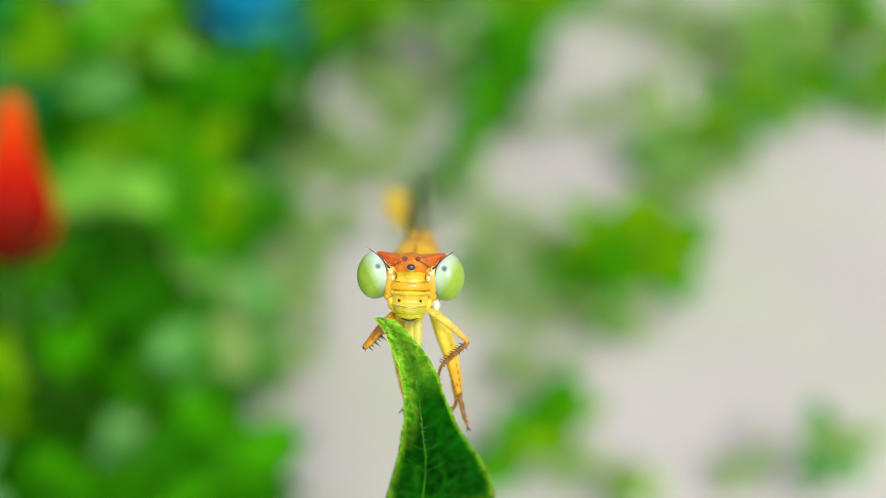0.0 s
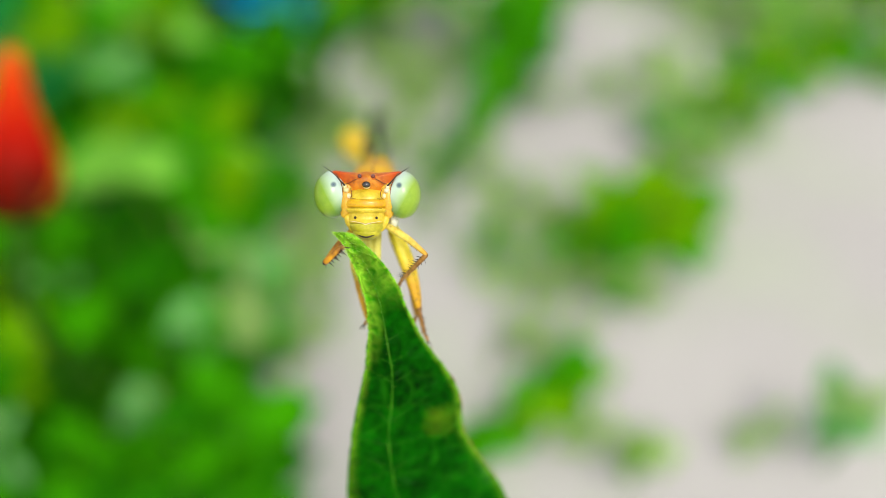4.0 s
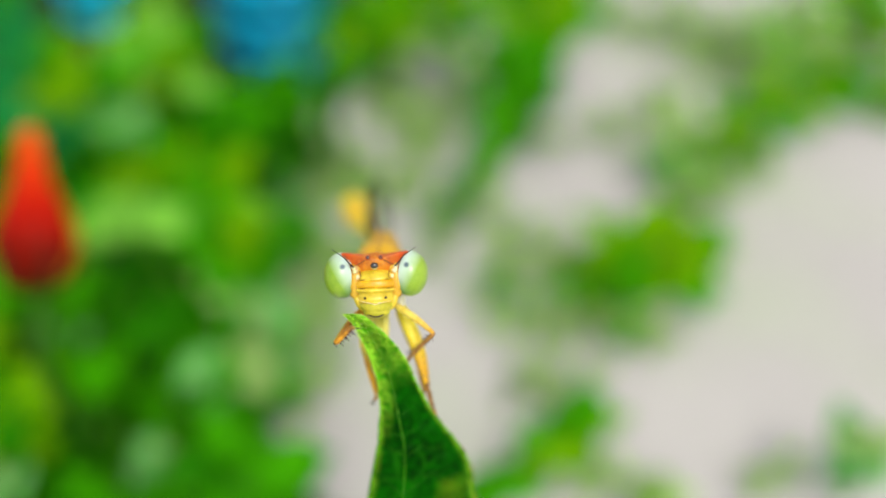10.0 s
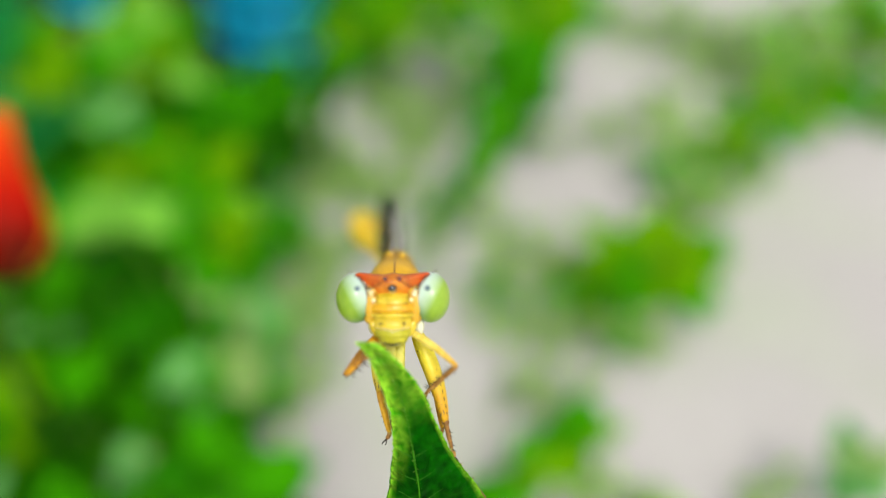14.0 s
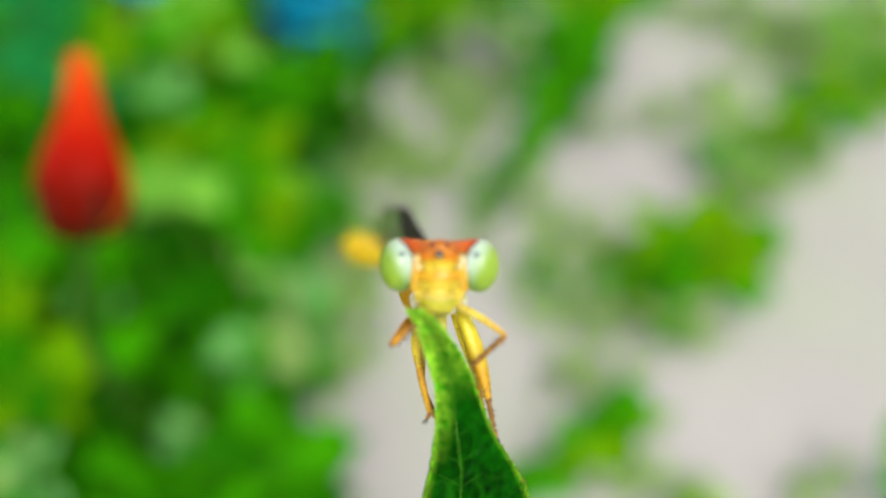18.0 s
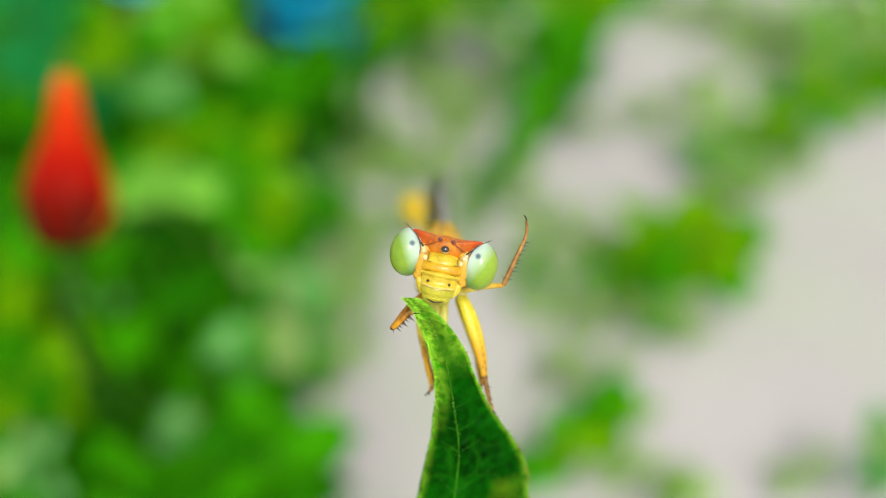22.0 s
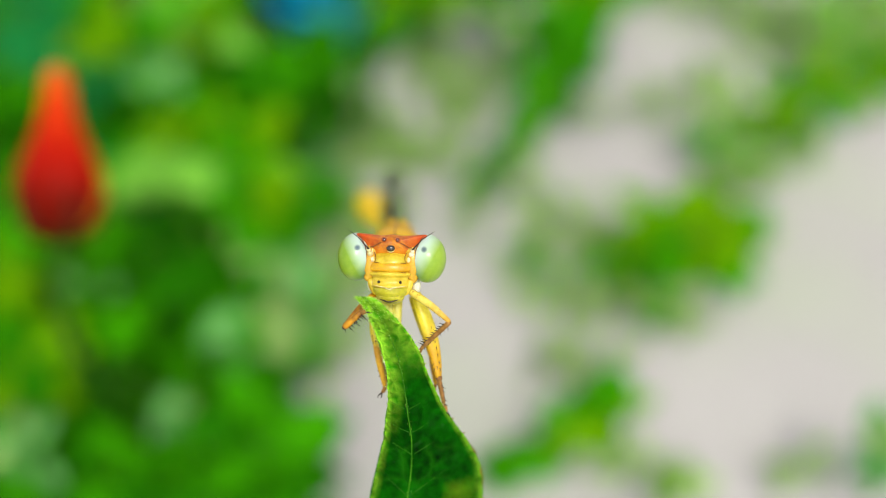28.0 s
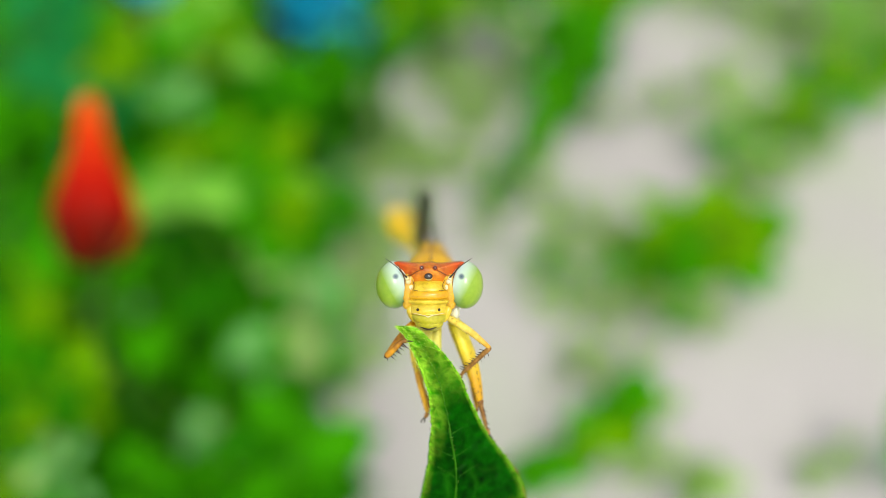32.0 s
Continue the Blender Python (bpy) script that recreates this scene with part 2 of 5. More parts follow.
FACE_GREEN = surface("face_green", (0.32, 0.31, 0.005), (0.62, 0.56, 0.04), 1500, 8000, 0.34, 0.3, 0.00003, 0.25, coat=0.35)
CREAM = surface("cream", (0.66, 0.55, 0.20), (0.86, 0.80, 0.52), 1500, 8000, 0.4, 0.2, 0.00003, 0.25)
COLLAR = surface("collar_white", (0.74, 0.72, 0.50), (0.88, 0.87, 0.70), 1500, 8000, 0.4, 0.2, 0.00003, 0.25)


def crown_material():
    """Crown of the head: red at the outer corners, orange round the simple eyes, yellowish at its lower edge."""
    m = surface("crown", (0.30, 0.05, 0.003), (0.72, 0.27, 0.014), 1900, 7000, 0.38, 0.6, 0.00004, 0.15, coat=0.08)
    nt = m.node_tree
    p = nt.nodes["Principled BSDF"]
    x, y, z = axes(nt)
    src = p.inputs["Base Color"].links[0].from_socket
    grain = math_node(nt, "MULTIPLY", noise_fac(nt, 3000, 3), 0.35)
    low = ramp(nt, ((0.25, (0.9, 0.9, 0.9)), (0.75, (0, 0, 0))), math_node(nt, "ADD", math_node(nt, "MULTIPLY", z, 1200), grain))
    col = mix(nt, low, src, (0.68, 0.25, 0.010))
    out = ramp(nt, ((0.36, (0, 0, 0)), (0.85, (0.85, 0.85, 0.85))), math_node(nt, "ADD", math_node(nt, "MULTIPLY", math_node(nt, "ABSOLUTE", x), 750), math_node(nt, "MULTIPLY", grain, 0.5)))
    col = mix(nt, out, col, (0.52, 0.05, 0.003))
    nt.links.new(col, p.inputs["Base Color"])
    return m


CROWN = crown_material()
THORAX = surface("thorax_shell", (0.48, 0.23, 0.004), (0.68, 0.39, 0.010), 500, 5000, 0.42, 0.3, 0.00003, 0.15)
THORAX_PALE = surface("thorax_pale", (0.64, 0.38, 0.02), (0.80, 0.54, 0.05), 500, 5000, 0.42, 0.3, 0.00003, 0.15)
ABDOMEN = surface("abdomen_shell", (0.80, 0.50, 0.004), (0.94, 0.68, 0.010), 400, 4000, 0.36, 0.2, 0.00003, 0.2)


def foreleg_material():
    """Foreleg thigh along its own x: pale gold at the hip, ochre at the knee, with brown flecks."""
    m = surface("leg_yellow", (0.62, 0.44, 0.02), (0.86, 0.72, 0.16), 900, 7000, 0.34, 0.3, 0.00002, 0.3, coat=0.2)
    nt = m.node_tree
    p = nt.nodes["Principled BSDF"]
    x, y, z = axes(nt)
    src = p.inputs["Base Color"].links[0].from_socket
    f = math_node(nt, "ADD", math_node(nt, "MULTIPLY", x, 450), math_node(nt, "MULTIPLY", noise_fac(nt, 2500, 3), 0.5))
    col = mix(nt, ramp(nt, ((0.66, (0, 0, 0)), (1.0, (0.75, 0.75, 0.75))), math_node(nt, "SUBTRACT", f, 0.12)), src, (0.56, 0.25, 0.006))
    fleck = ramp(nt, ((0.64, (0, 0, 0)), (0.70, (0.7, 0.7, 0.7))), noise_fac(nt, 5200, 2))
    col = mix(nt, fleck, col, (0.30, 0.11, 0.008))
    nt.links.new(col, p.inputs["Base Color"])
    return m


def thigh_material():
    """Leg shell: clear yellow at the hip, ochre and brown towards the knee."""
    m = surface("leg_thigh", (0.66, 0.52, 0.008), (0.90, 0.78, 0.06), 900, 6000, 0.38, 0.35, 0.00003, 0.3, coat=0.2)
    nt = m.node_tree
    p = nt.nodes["Principled BSDF"]
    x, y, z = axes(nt)
    src = p.inputs["Base Color"].links[0].from_socket
    f = math_node(nt, "ADD", math_node(nt, "MULTIPLY", z, -330), math_node(nt, "MULTIPLY", noise_fac(nt, 1500, 3), 0.5))
    col = mix(nt, ramp(nt, ((0.95, (0, 0, 0)), (1.0, (0.1, 0.1, 0.1))), f), src, (0.62, 0.34, 0.006))
    f2 = ramp(nt, ((0.10, (0, 0, 0)), (0.62, (0.9, 0.9, 0.9))), math_node(nt, "SUBTRACT", f, 0.95))
    col = mix(nt, f2, col, (0.58, 0.29, 0.006))
    fleck = ramp(nt, ((0.63, (0, 0, 0)), (0.70, (0.55, 0.55, 0.55))), noise_fac(nt, 5200, 2))
    col = mix(nt, fleck, col, (0.20, 0.075, 0.006))
    nt.links.new(col, p.inputs["Base Color"])
    return m


LEG_YELLOW = foreleg_material()
LEG_THIGH = thigh_material()
LEG_PALE = surface("leg_pale", (0.56, 0.50, 0.03), (0.78, 0.72, 0.16), 900, 7000, 0.4, 0.3, 0.00002, 0.3)
LEG_BROWN = surface("leg_brown", (0.10, 0.038, 0.006), (0.46, 0.23, 0.05), 900, 7000, 0.4, 0.3, 0.00002, 0.2)
LEG_ORANGE = surface("leg_orange", (0.34, 0.14, 0.004), (0.74, 0.42, 0.016), 900, 7000, 0.4, 0.3, 0.00002, 0.2)
LEG_AMBER = surface("leg_amber", (0.16, 0.05, 0.001), (0.66, 0.31, 0.006), 1100, 7000, 0.35, 0.3, 0.00002, 0.2, coat=0.2)
DARK = surface("dark_chitin", (0.012, 0.008, 0.006), (0.045, 0.03, 0.02), 1500, 9000, 0.3, 0.1, 0.00002)
OCELLUS_RED = surface("ocellus_red", (0.05, 0.006, 0.003), (0.14, 0.02, 0.005), 1500, 9000, 0.08, 0, coat=1.0)
OCELLUS = surface("ocellus_lens", (0.004, 0.003, 0.003), (0.02, 0.012, 0.01), 1500, 9000, 0.06, 0, coat=1.0)
for lens in (OCELLUS, OCELLUS_RED):
    lens.node_tree.nodes["Principled BSDF"].inputs["Coat IOR"].default_value = 1.7
    lens.node_tree.nodes["Principled BSDF"].inputs["Coat Roughness"].default_value = 0.05


def wing_material():
    m = surface("wing_film", (0.13, 0.13, 0.085), (0.24, 0.24, 0.16), 300, 3000, 0.25, 0.2, 0.00002)
    nt = m.node_tree
    p = nt.nodes["Principled BSDF"]
    t = nt.nodes.new("ShaderNodeBsdfTransparent")
    ms = nt.nodes.new("ShaderNodeMixShader")
    ms.inputs[0].default_value = 0.90
    nt.links.new(t.outputs[0], ms.inputs[1])
    nt.links.new(p.outputs[0], ms.inputs[2])
    nt.links.new(ms.outputs[0], nt.nodes["Material Output"].inputs[0])
    return m


WING = wing_material()
WING_VEIN = surface("wing_vein", (0.03, 0.03, 0.02), (0.09, 0.09, 0.06), 900, 5000, 0.4)


def bud_material():
    """Petals: orange-red, coloured darker towards the base down to deep crimson, pale at the very tip."""
    m = surface("bud_petal", (0.62, 0.012, 0.002), (0.80, 0.03, 0.004), 120, 900, 0.5, 0.3, 0.0001, gloss=0.05)
    nt = m.node_tree
    p = nt.nodes["Principled BSDF"]
    x, y, z = axes(nt)
    src = p.inputs["Base Color"].links[0].from_socket
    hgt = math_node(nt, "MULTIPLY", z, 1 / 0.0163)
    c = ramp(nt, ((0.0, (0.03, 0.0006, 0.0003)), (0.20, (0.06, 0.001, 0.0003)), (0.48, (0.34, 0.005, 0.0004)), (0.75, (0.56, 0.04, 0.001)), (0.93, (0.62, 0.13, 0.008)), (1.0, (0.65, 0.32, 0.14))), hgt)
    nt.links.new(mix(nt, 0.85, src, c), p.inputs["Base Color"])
    return m


BUD = bud_material()
BUD_ORANGE = surface("bud_orange_petal", (0.50, 0.11, 0.001), (0.66, 0.22, 0.004), 120, 900, 0.5, 0.3, 0.0001, gloss=0.05)
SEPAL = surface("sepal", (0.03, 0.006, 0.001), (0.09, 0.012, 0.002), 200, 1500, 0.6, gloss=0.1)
# one blue plastic in two tones: shaded face, then lit face painted cyan
BLUE = surface("blue_plastic", (0.0, 0.38, 0.60), (0.0, 0.50, 0.76), 20, 400, 0.4, 0.15, 0.0003)
BLUE_LIT = surface("blue_plastic_lit", (0.0, 0.55, 0.74), (0.01, 0.70, 0.88), 20, 400, 0.4, 0.15, 0.0003)


def ground_material():
    """Pale trodden concrete: pinkish grey with stains and grit."""
    m = surface("pale_concrete", (0.39, 0.37, 0.355), (0.475, 0.452, 0.435), 14, 260, 0.85, 0.5, 0.0006)
    nt = m.node_tree
    p = nt.nodes["Principled BSDF"]
    src = p.inputs["Base Color"].links[0].from_socket
    moss = ramp(nt, ((0.45, (0, 0, 0)), (0.68, (0.5, 0.5, 0.5))), noise_fac(nt, 22, 4))
    col = mix(nt, moss, src, (0.38, 0.46, 0.28))
    nt.links.new(col, p.inputs["Base Color"])
    return m


GROUND = ground_material()
SHADE_SOIL = surface("shade_dark_soil", (0.008, 0.018, 0.002), (0.025, 0.05, 0.008), 60, 500, 0.95, 0.8, 0.001)

# ---- mesh helpers ----


def mesh_of(name, verts, faces, material, smooth=True):
    me = bpy.data.meshes.new(name)
    me.from_pydata([tuple(v) for v in verts], [], faces)
    me.materials.append(material)
    if smooth:
        me.polygons.foreach_set("use_smooth", [True] * len(me.polygons))
    me.update()
    return me


def part(name, data, parent, label=""):
    """Links mesh data (verts, faces, material) or a mesh as one object under a thing or part."""
    me = data if isinstance(data, bpy.types.Mesh) else mesh_of(name, *data)
    ob = new(name, me)
    ob.parent = parent
    if label:
        ob["label"] = label
    return ob


def root(name, m, label, category, group="", kind=""):
    ob = new(name)
    ob.empty_display_size = 0.002
    ob.matrix_world = m
    return tagged(ob, label, category, group, kind)


def join(*datas):
    verts, faces = [], []
    for v, f, m in datas:
        k = len(verts)
        verts += list(v)
        faces += [tuple(i + k for i in p) for p in f]
    return verts, faces, datas[0][2]


def ellipsoid(c, r, material, seg=32, rings=18, power=1.0):
    """Ellipsoid in millimetres; power below 1 squares it."""
    def pw(v):
        return math.copysign(abs(v) ** power, v)
    verts = [Vector((c[0], c[1], c[2] + r[2])) * MM]
    for i in range(1, rings):
        a = math.pi * i / rings
        for j in range(seg):
            b = 2 * math.pi * j / seg
            verts.append(Vector((c[0] + r[0] * pw(math.sin(a)) * pw(math.cos(b)), c[1] + r[1] * pw(math.sin(a)) * pw(math.sin(b)), c[2] + r[2] * pw(math.cos(a)))) * MM)
    verts.append(Vector((c[0], c[1], c[2] - r[2])) * MM)
    faces = [(0, 1 + j, 1 + (j + 1) % seg) for j in range(seg)]
    for i in range(rings - 2):
        for j in range(seg):
            a, b = 1 + i * seg + j, 1 + i * seg + (j + 1) % seg
            faces.append((a, a + seg, b + seg, b))
    last, k = len(verts) - 1, 1 + (rings - 2) * seg
    faces += [(k + j, last, k + (j + 1) % seg) for j in range(seg)]
    return verts, faces, material


def tube(points, radii, material, seg=10, flat=1.0, closed=True):
    """Tapering round tube through points in millimetres."""
    pts = [Vector(p) for p in points]
    verts, faces = [], []
    side = None
    for i, p in enumerate(pts):
        d = (pts[min(i + 1, len(pts) - 1)] - pts[max(i - 1, 0)]).normalized()
        if side is None:
            side = d.orthogonal().normalized()
        side = (side - d * side.dot(d)).normalized()
        up = d.cross(side)
        for j in range(seg):
            a = 2 * math.pi * j / seg
            verts.append((p + (side * math.cos(a) + up * math.sin(a) * flat) * radii[i]) * MM)
    for i in range(len(pts) - 1):
        for j in range(seg):
            a, b = i * seg + j, i * seg + (j + 1) % seg
            faces.append((a, b, b + seg, a + seg))
    if closed:
        faces.append(tuple(range(seg - 1, -1, -1)))
        k = (len(pts) - 1) * seg
        faces.append(tuple(range(k, k + seg)))
    return verts, faces, material


def smooth_line(points, n):
    """Catmull-Rom line through points, n samples."""
    p = [Vector(q) for q in points]
    p = [2 * p[0] - p[1]] + p + [2 * p[-1] - p[-2]]
    out = []
    for i in range(n):
        s = i / (n - 1) * (len(p) - 3)
        k = min(int(s), len(p) - 4)
        t = s - k
        a, b, c, d = p[k:k + 4]
        out.append(0.5 * (2 * b + (c - a) * t + (2 * a - 5 * b + 4 * c - d) * t * t + (3 * b - a - 3 * c + d) * t ** 3))
    return out


def closed_line(points, n):
    p = [Vector(q) for q in points]
    m = len(p)
    out = []
    for i in range(n):
        s = i / n * m
        k = int(s)
        t = s - k
        a, b, c, d = (p[(k + j - 1) % m] for j in range(4))
        out.append(0.5 * (2 * b + (c - a) * t + (2 * a - 5 * b + 4 * c - d) * t * t + (3 * b - a - 3 * c + d) * t ** 3))
    return out


def plate(profile, front, back, bulge, material, n=44, rings=7, rim=0.12):
    """A domed plate of the head: outline in x, z, its domed front towards -y."""
    line = closed_line([(x, 0, z) for x, z in profile], n)
    c = sum(line, Vector()) / n
    verts, faces = [], []
    layers = [(1.0, back), (1.0, front + rim)]
    for k in range(rings):
        s = 1 - (k / rings) ** 1.5 if k else 0.97
        layers.append((s, front - bulge * (1 - s * s)))
    for s, y in layers:
        verts += [Vector((c.x + (p.x - c.x) * s, y, c.z + (p.z - c.z) * s)) * MM for p in line]
    verts.append(Vector((c.x, front - bulge, c.z)) * MM)
    for k in range(len(layers) - 1):
        for j in range(n):
            a, b = k * n + j, k * n + (j + 1) % n
            faces.append((a, b, b + n, a + n))
    k = (len(layers) - 1) * n
    faces += [(k + j, k + (j + 1) % n, len(verts) - 1) for j in range(n)]
    faces.append(tuple(range(n - 1, -1, -1)))
    return verts, faces, material


def mask(rows, drop, material, cols=25):
    """A rounded band of the face: rows of height, half width and depth in front of the head, falling back to the sides."""
    line = smooth_line([(w, y, z) for z, w, y in rows], 4 * len(rows))
    verts, faces = [], []
    for p in line:
        verts.append(Vector((-p.x, 0.35, p.z)) * MM)
        for k in range(cols):
            u = math.sin((k / (cols - 1) - 0.5) * math.pi)
            verts.append(Vector((u * p.x, p.y + drop * abs(u) ** 2.6 + 0.012 * noise.noise((u * 3, p.z * 7, 1)), p.z)) * MM)
        verts.append(Vector((p.x, 0.35, p.z)) * MM)
    step = cols + 2
    for i in range(len(line) - 1):
        for k in range(step - 1):
            a = i * step + k
            faces.append((a, a + step, a + step + 1, a + 1))
        faces.append((i * step, i * step + step - 1, (i + 1) * step + step - 1, (i + 1) * step))
    faces.append(tuple(range(step)))
    faces.append(tuple(range(len(line) * step - 1, (len(line) - 1) * step - 1, -1)))
    return verts, faces, material


def loft(rows, material, seg=28, power=1.0):
    """Body loft along y: rows of y, x, z, half width, half height."""
    verts, faces = [], []
    for y, x, z, rx, rz in rows:
        for j in range(seg):
            a = 2 * math.pi * j / seg
            cs, sn = math.cos(a), math.sin(a)
            verts.append(Vector((x + rx * math.copysign(abs(cs) ** power, cs), y, z + rz * math.copysign(abs(sn) ** power, sn))) * MM)
    for i in range(len(rows) - 1):
        for j in range(seg):
            a, b = i * seg + j, i * seg + (j + 1) % seg
            faces.append((a, a + seg, b + seg, b))
    faces.append(tuple(range(seg)))
    k = (len(rows) - 1) * seg
    faces.append(tuple(range(k + seg - 1, k - 1, -1)))
    return verts, faces, material


def cone(p, tip, r, material, seg=5):
    return tube([p, (Vector(p) * 0.5 + Vector(tip) * 0.5), tip], [r, r * 0.6, r * 0.08], material, seg)


# ---- ground ----


def build_ground():
    n = 60
    verts, faces = [], []
    for i in range(n + 1):
        for j in range(n + 1):
            u, v = i / n * 2 - 1, j / n * 2 - 1
            x, y = math.copysign(abs(u) ** 3, u) * 400, math.copysign(abs(v) ** 3, v) * 400
            z = -0.002 + 0.002 * noise.noise((x * 9, y * 9, 0)) if abs(x) < 3 and abs(y) < 3 else -0.002
            verts.append((x, y, z))
    for i in range(n):
        for j in range(n):
            a = i * (n + 1) + j
            faces.append((a, a + n + 1, a + n + 2, a + 1))
    ob = new("ground", mesh_of("ground", verts, faces, GROUND))
    tagged(ob, "pale pinkish grey concrete ground with mossy stains", "ground", kind="structure")
    # bed under the dense foliage; shade between leaves is put into its near-black green
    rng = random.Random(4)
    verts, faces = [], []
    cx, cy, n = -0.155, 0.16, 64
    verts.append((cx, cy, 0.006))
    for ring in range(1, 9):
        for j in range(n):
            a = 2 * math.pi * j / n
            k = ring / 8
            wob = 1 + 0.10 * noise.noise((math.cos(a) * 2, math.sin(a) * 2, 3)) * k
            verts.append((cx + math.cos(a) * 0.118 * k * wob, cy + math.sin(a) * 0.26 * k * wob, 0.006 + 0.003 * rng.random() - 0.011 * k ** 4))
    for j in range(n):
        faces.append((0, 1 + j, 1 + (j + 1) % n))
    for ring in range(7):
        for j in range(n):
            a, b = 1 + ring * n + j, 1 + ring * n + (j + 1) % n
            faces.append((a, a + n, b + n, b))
    ob = new("shade_soil_bed", mesh_of("shade_soil_bed", verts, faces, SHADE_SOIL))
    tagged(ob, "soil of a planting bed on the concrete, leaf shade put into its dark colour", "soil", kind="structure")


build_ground()

# ---- the perch leaf ----
PIVOT = Vector((-1.431, 34.219, -2.022)) * MM
SUBJECT = BASE @ Matrix.Translation(PIVOT)


def build_perch_leaf():
    thing = root("perch_leaf", SUBJECT, "upright dark green lance-shaped leaf with paler hairy margins and tip", "leaf")
    # height, left edge, right edge, distance behind the face (mm)
    outline = [
        (-1.50, -1.20, -0.86, -1.01), (-1.62, -1.16, -0.44, -0.96), (-2.05, -0.81, 0.01, -0.74), (-2.43, -0.67, 0.36, -0.54), (-2.94, -0.46, 0.78, -0.28),
        (-3.77, -0.18, 1.27, -0.02), (-4.25, -0.03, 1.43, 0.13), (-5.30, 0.05, 1.93, 0.46), (-5.86, 0.04, 2.22, 0.63), (-6.64, -0.02, 2.78, 0.86),
        (-7.25, -0.09, 3.23, 1.04), (-8.35, -0.33, 3.79, 1.36), (-9.92, -0.62, 3.98, 1.81), (-10.66, -0.71, 4.30, 2.02), (-11.52, -0.82, 4.89, 2.26),
        (-13.57, -0.87, 6.14, 2.82), (-17.63, -0.37, 7.20, 3.67), (-23.76, 0.67, 7.66, 4.81), (-30.65, 2.49, 7.03, 5.89), (-36.57, 4.27, 5.71, 6.79),
        (-39.11, 4.80, 5.34, 7.09)]
    n, m = 150, 24
    left = smooth_line([(l, y, z) for z, l, r, y in outline], n)
    right = smooth_line([(r, y, z) for z, l, r, y in outline], n)
    rng = random.Random(7)
    verts, margin = [], []
    for side in (0, 1):
        for i in range(n):
            a, b = left[i], right[i]
            tipness = max(0.0, 1 - i / 34)
            saw = 0.06 * (1 - ((i * 0.36) % 1.0)) + 0.05 * rng.random() if i > 30 else 0.09 * rng.random()
            w = (b - a).length
            for j in range(m + 1):
                u = j / m * 2 - 1
                mid = -0.38 + 0.50 * math.exp(-i / 30)
                p = a.lerp(b, (u * (1 + saw * (1.0 / max(w, 0.5)) * abs(u) ** 6) + 1) / 2)
                k = abs(u - mid)
                fold = 0.16 * w * (k ** 1.3) - 0.10 * w * max(0, abs(u) - 0.8)
                ripple = 0.05 * min(w, 3) * noise.noise((p.x * 0.9, p.z * 0.9, 2)) + 0.03 * noise.noise((p.x * 4, p.z * 4, 5)) + 0.20 * max(0.0, 1 - i / 70) * (abs(noise.noise((p.x * 4.5, p.z * 4.5, 8))) - 0.2) - 0.05 * abs(noise.noise((p.x * 11, p.z * 11, 3))) * max(0.0, 1 - i / 90)
                rib = -0.05 * math.exp(-(k / 0.03) ** 2)
                cells = 0.018 * min(w, 2.5) * math.sin(i * 0.55 + k * 9 + (1.5 if u < mid else 0)) * (1 - abs(u)) if i > 25 else 0.0
                verts.append(Vector((p.x, p.y + (fold * (1 - 0.4 * tipness)) + ripple + rib + cells + side * 0.09, p.z)) * MM)
                margin.append(min(1.0, max(0.0, max(0.0, (abs(u) - 1 + 0.09 + 0.09 * math.exp(-i / 50)) * 8.0 * min(1, 2.8 / max(w, 0.4))) + 1.25 * max(0.0, 1 - i / (48 + 26 / (1 + math.exp((u - mid + 0.15) * 9)))) * (0.40 + 0.60 * abs(u)))))
    faces = []
    step = n * (m + 1)
    for i in range(n - 1):
        for j in range(m):
            a = i * (m + 1) + j
            faces.append((a, a + 1, a + m + 2, a + m + 1))
            faces.append((step + a, step + a + m + 1, step + a + m + 2, step + a + 1))
        for j in (0, m):
            a = i * (m + 1) + j
            q = (a, a + m + 1, step + a + m + 1, step + a)
            faces.append(q if j == 0 else q[::-1])
    me = mesh_of("blade", verts, faces, PERCH)
    att = me.attributes.new("margin", "FLOAT", "POINT")
    att.data.foreach_set("value", margin)
    part("blade", me, thing)

    def on(i, u, lift=-0.03):
        w = min(m - 1e-6, max(0.0, (u + 1) / 2 * m))
        j = int(w)
        return Vector(verts[i * (m + 1) + j]).lerp(Vector(verts[i * (m + 1) + j + 1]), w - j) / MM + Vector((0, lift, 0))
    mids = [-0.38 + 0.50 * math.exp(-i / 30) for i in range(n)]
    part("midrib", tube([on(i, mids[i], -0.01) for i in range(30, n, 3)], [0.012 + 0.016 * i / n for i in range(30, n, 3)], PERCH_VEIN, 8), thing, "pale green raised midrib")
    for k, i in enumerate(range(62, 128, 9)):
        for sgn in (-1, 1):
            pts = [on(min(n - 1, round(i - 2 + (-7 * s + 2 * s * s) * 1.2)), mids[i] + sgn * s * 0.92, 0.005) for s in (0, 0.15, 0.3, 0.45, 0.6, 0.8)]
            part("side_vein", tube(smooth_line(pts, 12), [0.02 - 0.0014 * q for q in range(12)], PERCH_SIDE_VEIN, 6), thing)
    for sgn in (-1, 1):
        for i in range(36, 120, 7 if sgn > 0 else 11):
            e = on(i, sgn, 0.03)
            part("tooth", cone(e + Vector((-0.06 * sgn, 0, 0)), e + Vector((0.07 * sgn, 0.02, 0.08)), 0.045, PERCH_TOOTH), thing)
    hairs = []
